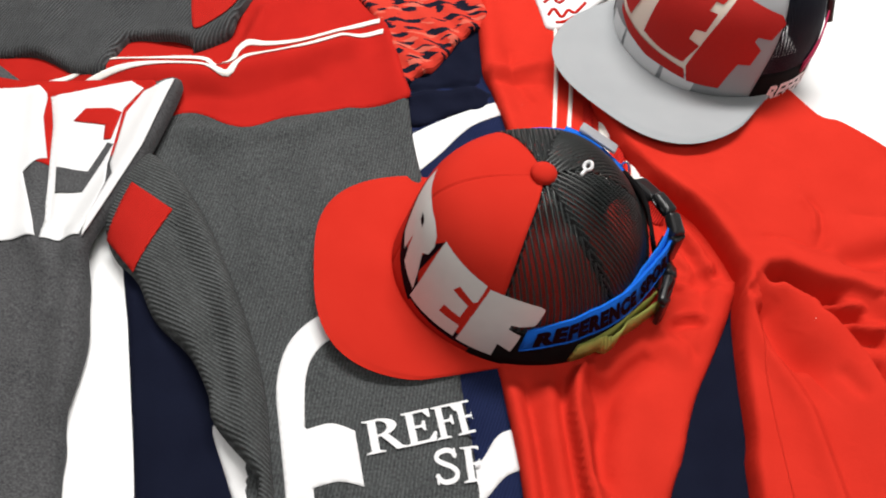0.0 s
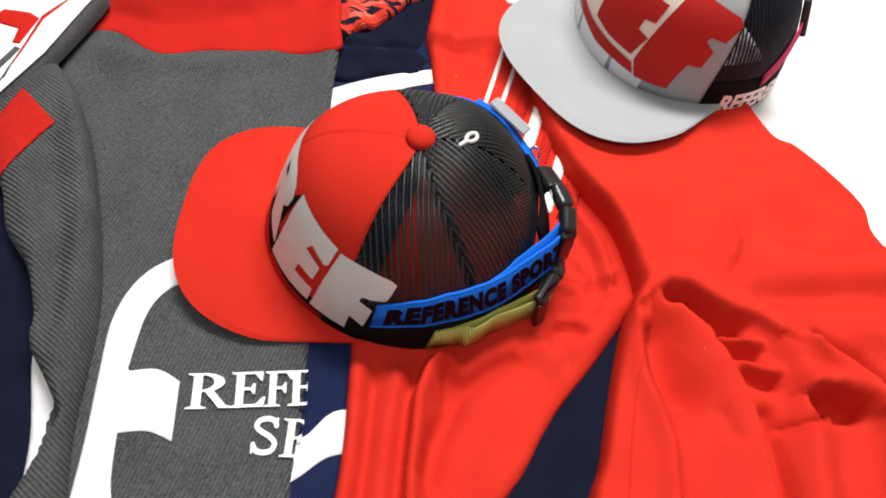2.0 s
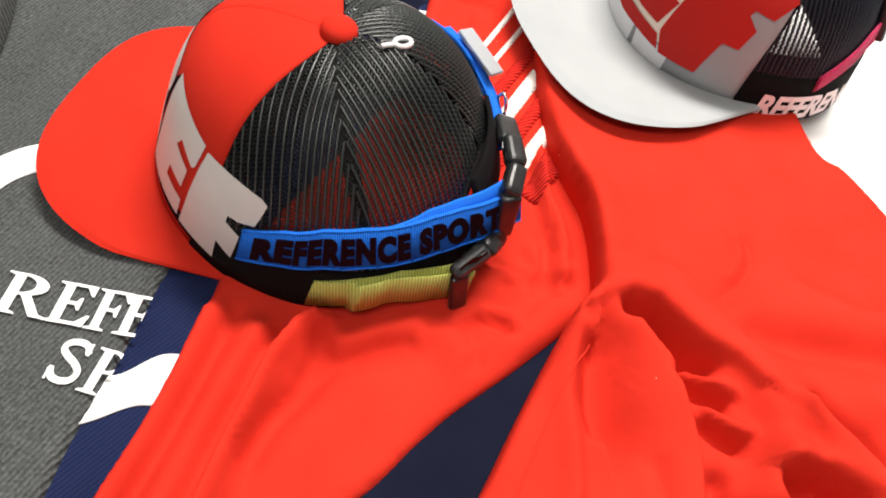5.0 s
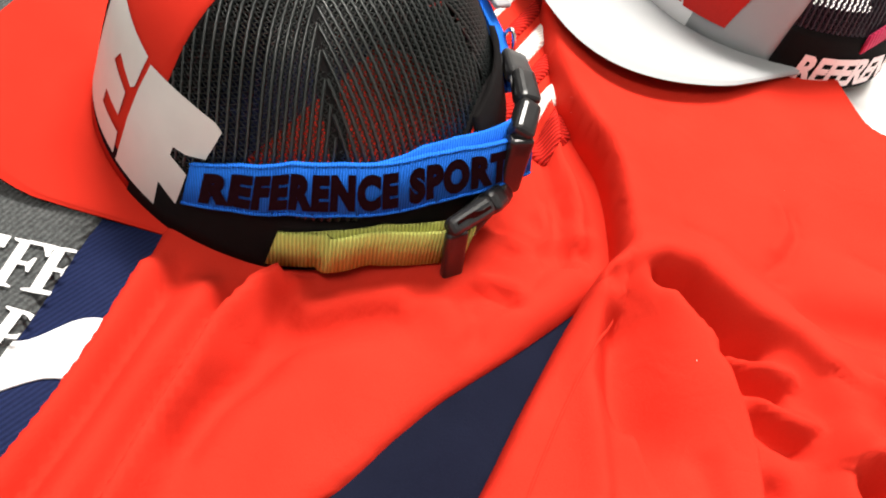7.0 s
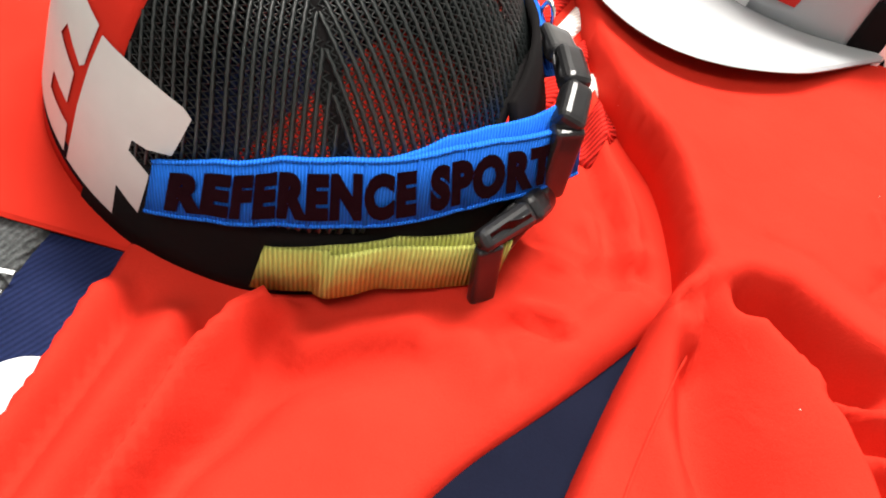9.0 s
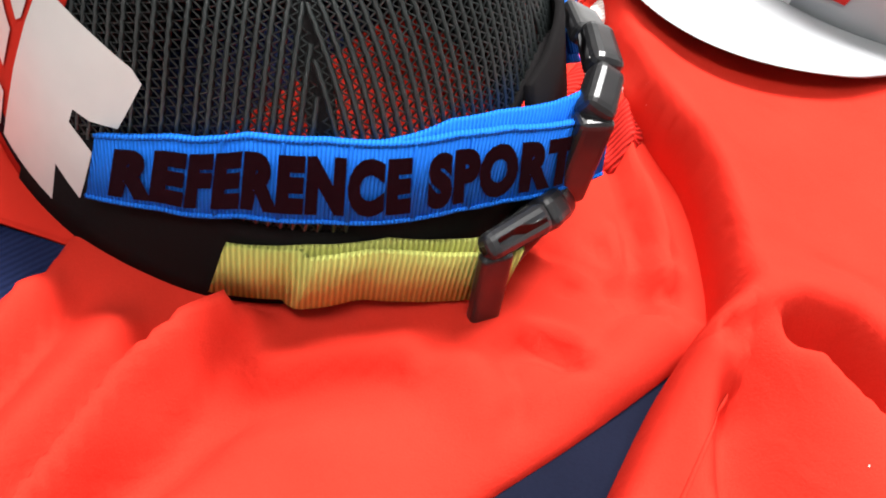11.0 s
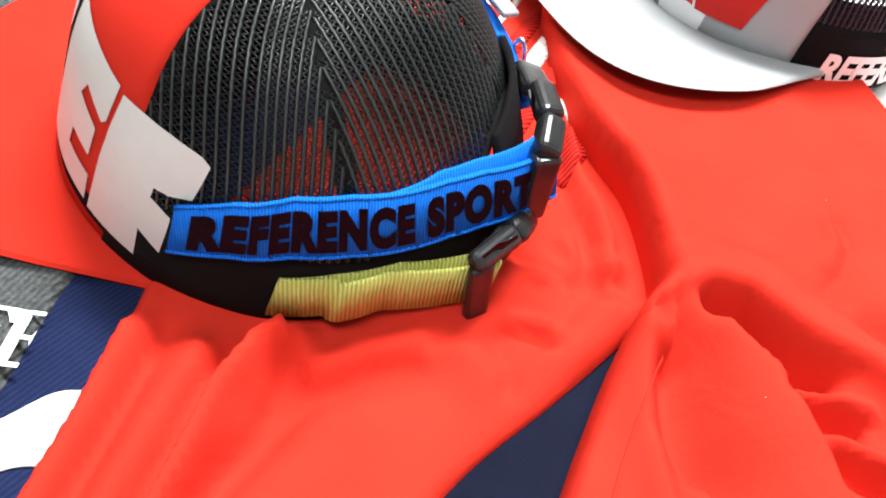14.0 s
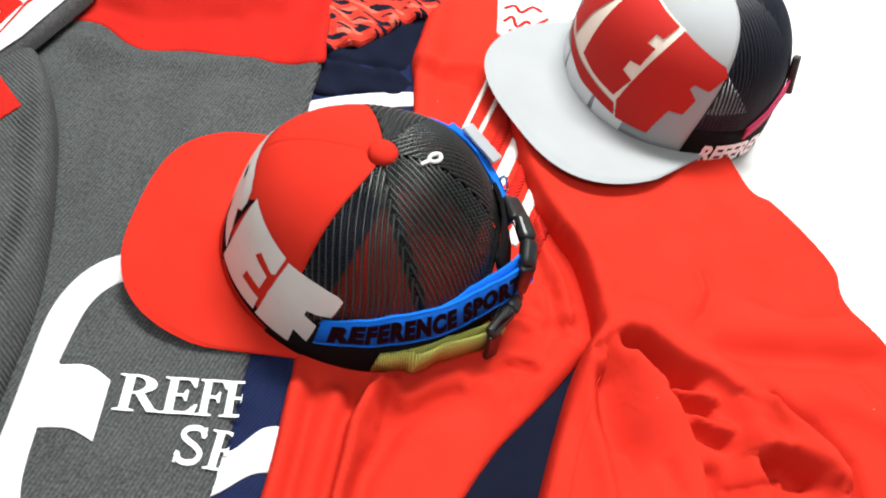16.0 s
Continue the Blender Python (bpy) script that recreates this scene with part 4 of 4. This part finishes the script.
def tilted(m, pitch):
    shear = Matrix.Identity(4)
    shear[2][0] = pitch
    return m @ shear


# ---- red cap ----
red_cap = thing("trucker_cap", "red trucker cap with black mesh back, silver letters and blue strap", "cap", "trucker caps")
RM = tilted(pose(0.1138, 0.3775, 0.006, 0, 0, 184), 0.12)
crown_size(0.117, 0.083, 0.0945, 0.124, 2.6, 0.012, 0.009)
cap_body(red_cap, RM, RED_TWILL, MESH_BLACK, BLACK_CLOTH, (0.06, 0.120, 0.104, 3.0, 0.0, 0.006, 80, 96), 0.17, 0.0037)


def print_on(cap, m, name, loop, mat, label, off=0.0016):
    put(name, decal([(a / 100, s) for a, s in loop], off), mat, cap, m, label)


# dark shadow letters behind, then the silver ones
for loop in (
    [(-23.9, 0.481), (-11, 0.248), (-4.5, 0.137), (4.5, 0.09), (23.5, 0.025), (27.5, 0.072), (21.5, 0.174), (28.5, 0.453), (23.5, 0.388), (16.5, 0.174), (2.5, 0.174)],
    [(22.4, 0.039), (39.6, 0.024), (63.2, 0.012), (72, 0.036), (63.2, 0.051), (35.2, 0.06)],
):
    print_on(red_cap, RM, "letter_shadow", loop, MAROON_INK, "dark maroon shadow print", 0.0009)
print_on(red_cap, RM, "letter", [(-22.4, 0.494), (-10.1, 0.5), (2.8, 0.495), (15.5, 0.473), (21.8, 0.43), (23.9, 0.371), (22.6, 0.303), (18.9, 0.274), (21.5, 0.174), (23.2, 0.083), (10.2, 0.12), (8, 0.193), (6.9, 0.267), (5.4, 0.149), (-3, 0.181), (-8.9, 0.3)], SILVER, "silver reflective letter R", 0.0013)
print_on(red_cap, RM, "letter_eye", [(3.5, 0.411), (9, 0.396), (10.2, 0.363), (6, 0.371)], MAROON_INK, "dark eye of the letter", 0.0017)
print_on(red_cap, RM, "letter", [(28.4, 0.456), (41.6, 0.417), (55.6, 0.375), (53.2, 0.264), (51.6, 0.249), (44, 0.294), (41.6, 0.255), (50, 0.219), (48.8, 0.138), (40.4, 0.15), (39.6, 0.105), (50, 0.096), (50, 0.036), (36.8, 0.042), (23.6, 0.048)], SILVER, "silver reflective letter E", 0.0013)
print_on(red_cap, RM, "letter", [(57.2, 0.363), (63.6, 0.36), (70.8, 0.354), (78.8, 0.342), (80.8, 0.327), (77.6, 0.228), (72.4, 0.207), (68.8, 0.204), (68.4, 0.177), (73.6, 0.156), (72.8, 0.06), (66.8, 0.084), (67.2, 0.021), (51.6, 0.03), (52.8, 0.165), (54.8, 0.27)], SILVER, "silver reflective letter F", 0.0013)


def along(table, n):
    """Even steps along a table of degrees round, s and stand-off."""
    t = np.array(table, float)
    k = np.linspace(t[0, 0], t[-1, 0], n)
    return [(D(a), float(np.interp(a, t[:, 0], t[:, 1])), float(np.interp(a, t[:, 0], t[:, 2]))) for a in k]


def webbing(table, n, wide, thick):
    rows = along(table, n)
    pts = [on_crown(*r) for r in rows]
    nrm = [outward(a, s) for a, s, o in rows]
    ups = []
    for i, (a, s, o) in enumerate(rows):
        t = (pts[min(i + 1, n - 1)] - pts[max(i - 1, 0)]).normalized()
        u = lengthwise(a, s)
        ups.append(u)
        nrm[i] = t.cross(ups[-1]).normalized()
        if nrm[i].dot(outward(a, s)) < 0 and abs(nrm[i].dot(outward(a, s))) > 0.3:
            nrm[i] = -nrm[i]
    return pts, nrm, ups, band_path(pts, nrm, wide, thick, ups)


STRAP = [(74.8, 0.144, 0.003), (86.8, 0.21, 0.003), (101.2, 0.258, 0.003), (116, 0.27, 0.003), (132, 0.264, 0.0035), (142.8, 0.267, 0.006), (152.8, 0.261, 0.01), (168, 0.237, 0.019), (174, 0.243, 0.027)]
pts, nrm, ups, bm = webbing(STRAP, 70, 0.0262, 0.0016)
strap = put("strap", bm, BLUE_WEB, red_cap, RM, "bright blue webbing strap")
for sgn in (-1, 1):
    line_ = [p + u * 0.0124 * sgn + n * 0.0007 for p, n, u in zip(pts, nrm, ups)]
    put("selvedge", tube(line_, 0.0008, 5), BLUE_WEB, strap, RM)
for k in np.linspace(0.22, 0.72, 5):
    i = int(k * 69)
    put("stitching", band_path([pts[i] + ups[i] * h + nrm[i] * 0.001 for h in (-0.012, 0, 0.012)], [nrm[i]] * 3, 0.0012, 0.0006, [(pts[i + 1] - pts[i]).normalized()] * 3), BLUE_WEB, strap, RM)
bm = sliced(letters("REFERENCE SPORT", 1.15, 0.075), 70)
for v in bm.verts:
    f = 0.04 + 0.90 * v.co.x
    i = min(int(f * 69), 68)
    w = f * 69 - i
    p, n, u = pts[i].lerp(pts[i + 1], w), nrm[i].lerp(nrm[i + 1], w), ups[i].lerp(ups[i + 1], w)
    if u.z < 0:
        u = -u
    v.co = p + u * (-0.0098 + 0.0186 * v.co.y) + n * 0.0017
put("lettering", bm, MAROON_INK, strap, RM, "dark maroon flocked capitals")
# a second turn of the strap behind the buckle and round the far side
for table, n in (
    ([(126, 0.262, 0.0022), (136, 0.270, 0.0028), (142.4, 0.280, 0.0035), (153.6, 0.276, 0.007), (166, 0.262, 0.014), (174, 0.262, 0.020)], 24),
    ([(226, 0.34, 0.003), (236, 0.37, 0.003), (252, 0.37, 0.0025), (272, 0.34, 0.002)], 50),
):
    put("strap", webbing(table, n, 0.0262, 0.0016)[3], BLUE_WEB, red_cap, RM, "bright blue webbing strap")
LIME = [(99.2, 0.078, 0.003), (113.2, 0.096, 0.0036), (114.4, 0.096, 0.006), (114.8, 0.108, 0.009), (120.8, 0.114, 0.0085), (126, 0.108, 0.0062), (128.8, 0.105, 0.006), (135.6, 0.105, 0.0095), (143.6, 0.102, 0.014), (148.8, 0.108, 0.019), (151.6, 0.126, 0.024)]
lime = put("loop_strap", webbing(LIME, 60, 0.0245, 0.0016)[3], LIME_WEB, red_cap, RM, "lime green webbing loop")
put("inner_layer", webbing([(99.2, 0.072, 0.0018), (114.4, 0.096, 0.002), (130.4, 0.108, 0.003), (142.4, 0.093, 0.006), (152.4, 0.102, 0.014)], 30, 0.0245, 0.0014)[3], LIME_WEB, lime, RM)


def block(th, s, off, sx, sy, sz, bevel, tip=0.0):
    bm = bmesh.new()
    box(bm, frame_at(D(th), s, off) @ pose(0, 0, 0, 0, 0, tip), sx, sy, sz, bevel)
    return bm


put("rear_band", webbing([(122, 0.10, -0.0006), (132, 0.10, 0.0004), (142, 0.10, 0.002), (150, 0.10, 0.005), (158, 0.105, 0.008), (166, 0.115, 0.011), (176, 0.13, 0.013)], 30, 0.046, 0.0016)[3], BLACK_CLOTH, red_cap, RM, "solid black cloth closing the back")
HERE = Matrix.Identity(4)
edge_ = line([(0.2080, 0.362, 0.058), (0.2085, 0.376, 0.062), (0.2060, 0.392, 0.066), (0.2005, 0.408, 0.067), (0.1930, 0.422, 0.066)], 5)
put("opening_edge", band_path(edge_, [(0.88, 0.35, 0.32)] * len(edge_), 0.034, 0.0030, [(-0.3, 0.0, 0.954)] * len(edge_)), BLACK_CLOTH, red_cap, HERE, "black cloth edge of the back opening")


def link(p, q, out, wide, thick, bevel, taper=1.0):
    """A bevelled plastic link from p to q, its broad face towards out."""
    p, q = Vector(p), Vector(q)
    y = (q - p).normalized()
    x = y.cross(Vector(out)).normalized()
    bm = bmesh.new()
    box(bm, Matrix.Identity(4), 1, 1, 1)
    bmesh.ops.subdivide_edges(bm, edges=bm.edges[:], cuts=2, use_grid_fill=True)
    for v in bm.verts:
        k = 1 + (taper - 1) * (v.co.y + 0.5)
        v.co = Vector((v.co.x * wide * k, v.co.y * (q - p).length, v.co.z * thick * k))
    rim = [e for e in bm.edges if len(e.link_faces) == 2 and e.calc_face_angle(0) > 0.5]
    bmesh.ops.bevel(bm, geom=rim, offset=bevel, segments=3, affect="EDGES", profile=0.5)
    bm.transform(Matrix.Translation((p + q) / 2) @ Matrix((x, y, x.cross(y))).transposed().to_4x4())
    return bm


EAST, HIGH = (0.85, -0.2, 0.5), (0.45, -0.35, 0.82)
buckle = put("buckle", link((0.2245, 0.3665, 0.034), (0.2255, 0.3650, 0.071), (0.6, -0.8, 0.1), 0.0125, 0.0085, 0.0025), PLASTIC, red_cap, HERE, "black plastic side-release buckle")
put("prong", link((0.2250, 0.3640, 0.0705), (0.2222, 0.3830, 0.0755), HIGH, 0.0120, 0.0105, 0.0032, 0.95), PLASTIC, buckle, HERE)
put("prong", link((0.2220, 0.3825, 0.0750), (0.2120, 0.4010, 0.0770), HIGH, 0.0125, 0.0105, 0.0034, 0.92), PLASTIC, buckle, HERE)
put("socket", link((0.2130, 0.3990, 0.0740), (0.2020, 0.4210, 0.0700), HIGH, 0.0150, 0.0080, 0.0026, 0.9), PLASTIC, buckle, HERE)
put("hinge", link((0.2240, 0.3560, 0.0370), (0.2245, 0.3660, 0.0360), EAST, 0.0120, 0.0080, 0.0024), PLASTIC, buckle, HERE)
low_buckle = put("buckle", link((0.2150, 0.3215, 0.0420), (0.2165, 0.3235, 0.0060), (0.75, -0.66, 0.0), 0.0110, 0.0050, 0.0016), PLASTIC, red_cap, HERE, "black plastic strap buckle")
put("lever", link((0.2225, 0.3450, 0.0420), (0.2115, 0.3185, 0.0440), HIGH, 0.0105, 0.0090, 0.0036, 0.86), PLASTIC, low_buckle, HERE)
put("lever", link((0.2240, 0.3570, 0.0385), (0.2220, 0.3440, 0.0420), HIGH, 0.0120, 0.0098, 0.0034), PLASTIC, low_buckle, HERE)
put("catch", link((0.2150, 0.3380, 0.0300), (0.2190, 0.3540, 0.0330), EAST, 0.0160, 0.0045, 0.0016), PLASTIC, low_buckle, HERE)
put("slider", link((0.1570, 0.4660, 0.0870), (0.1865, 0.4490, 0.0760), (0.62, 0.0, 0.78), 0.0130, 0.0035, 0.0014), GREY_PLASTIC, red_cap, HERE, "flat grey plastic slider")
for rise in (0.0, 0.004):
    put("strap", band_path([(0.1440, 0.4670, 0.083 - rise), (0.1570, 0.4610, 0.081 - rise), (0.1760, 0.4490, 0.074 - rise), (0.1900, 0.4380, 0.066 - rise), (0.2000, 0.4230, 0.062 - rise), (0.2080, 0.4080, 0.062 - rise)], [(0.62, 0.0, 0.78)] * 6, 0.0085, 0.0014, [(-0.38, -0.87, 0.30)] * 6), BLUE_WEB, red_cap, HERE, "bright blue webbing strap")
ring = [Vector((0.1950 + 0.0035 * math.cos(t), 0.4400 - 0.0020 * math.cos(t), 0.0600 + 0.0110 * math.sin(t))) for t in np.linspace(0, math.tau, 25)]
put("wire_ring", tube(ring, 0.0012, 6), STEEL, red_cap, HERE, "small steel wire ring")
# metal eyelet with a loose thread end
fr = frame_at(D(187.6), 0.81, 0.001)
bm = tube([fr @ Vector((-0.0040 * math.cos(t) + 0.0018 * math.sin(t), 0.0036 * math.cos(t) + 0.0021 * math.sin(t), 0.0008)) for t in np.linspace(0, math.tau, 29)], 0.0014, 8)
put("eyelet", bm, FOIL, red_cap, RM, "pale silver eyelet")
put("eyelet_tail", tube([fr @ Vector(p) for p in ((-0.004, 0.0036, 0.001), (-0.007, 0.0065, 0.001), (-0.0105, 0.0098, 0.0012))], 0.0014, 6), FOIL, red_cap, RM)

# ---- grey cap ----
grey_cap = thing("trucker_cap", "light grey trucker cap with red block letters and black mesh back", "cap", "trucker caps")
GM = tilted(pose(0.317, 0.651, 0.017, 0, 0, 222), 0.08)
crown_size(0.0945, 0.0945, 0.1005, 0.1307, 3.1)


def front_edge(s):
    return D(56 + 25 * s)


cap_body(grey_cap, GM, GREY_CAP, DARK_MESH, BLACK_CLOTH, (0.05, 0.120, 0.1055, 3.2, 0.0015, -0.008, 74, 96), 0.10, 0.0036)
put("liner", crown_shell(D(88), D(178), 0.02, 0.97, 24, 24, -0.001, 0.001), BLACK_CLOTH, grey_cap, GM, "black inner cloth")
put("liner", crown_shell(lambda s: D(92 - 92 * (s - 0.11)), D(92), 0.11, 0.40, 10, 10, -0.001, 0.001), BLACK_CLOTH, grey_cap, GM, "black inner cloth")
put("liner", crown_shell(D(60), D(92), 0.39, 0.97, 10, 16, -0.001, 0.001), BLACK_CLOTH, grey_cap, GM, "black inner cloth")
# foil squares along the brim
for a0, a1 in ((-46, -26.5), (-25, 4.2), (6, 25)):
    print_on(grey_cap, GM, "foil_square", [(a0, 0.002), (a1 - 1.5, 0.002), (a1, 0.046 if a1 > 0 else 0.062), (a0, 0.062 if a0 < -20 else 0.046)], FOIL, "pale foil square", 0.0012)
print_on(grey_cap, GM, "letter_ground", [(-40, 0.14), (-25, 0.085), (-8, 0.055), (18, 0.05), (26, 0.055), (36, 0.57), (10, 0.66), (-8, 0.66), (-36, 0.5)], PALE_PRINT, "cream ground of the letters", 0.0010)
for loop, tag in (
    ([(-38, 0.16), (-25.5, 0.135), (-20, 0.3), (-13.5, 0.446), (-11, 0.62), (-34, 0.5)], "red printed letter R"),
    ([(-12, 0.125), (0, 0.105), (15.3, 0.095), (20.9, 0.195), (14.6, 0.213), (15.9, 0.272), (21.7, 0.277), (24.8, 0.397), (19.8, 0.403), (21.6, 0.47), (26.2, 0.464), (31.5, 0.575), (10, 0.645), (-7.5, 0.645), (-8.7, 0.488)], "red printed letter E"),
    ([(17.6, 0.085), (20.2, 0.033), (37.5, 0.038), (43.2, 0.151), (49.9, 0.151), (53.5, 0.232), (48.7, 0.279), (50.2, 0.305), (58.3, 0.288), (66.1, 0.379), (63.9, 0.431), (35, 0.565), (26, 0.33)], "red printed letter F"),
    ([(-38, 0.125), (-26, 0.112), (-14, 0.096), (-0.8, 0.085), (10.9, 0.076), (17, 0.07), (19.1, 0.036), (5.7, 0.043), (-7, 0.045), (-24.6, 0.07), (-36, 0.10)], "red printed strip"),
):
    print_on(grey_cap, GM, "letter", loop, RED_PRINT, tag, 0.0018)
bm = sliced(letters("REFERENCE", 0.95, 0.04), 40)
for v in bm.verts:
    a, z = D(66 + 60 * v.co.x + 1.5 * v.co.y), 0.0035 + 0.021 * v.co.y
    v.co = on_crown(a, at_height(z), 0.0022)
put("lettering", bm, PINK_PRINT, grey_cap, GM, "pale pink printed capitals")
put("strap", webbing([(88, 0.085, 0.003), (100, 0.14, 0.003), (112, 0.20, 0.003), (122, 0.24, 0.005), (130, 0.26, 0.006)], 24, 0.013, 0.0015)[3], PINK_WEB, grey_cap, GM, "pink webbing strap")
put("buckle", block(121, 0.27, 0.005, 0.010, 0.034, 0.007, 0.002, -10), PLASTIC, grey_cap, GM, "black plastic buckle")
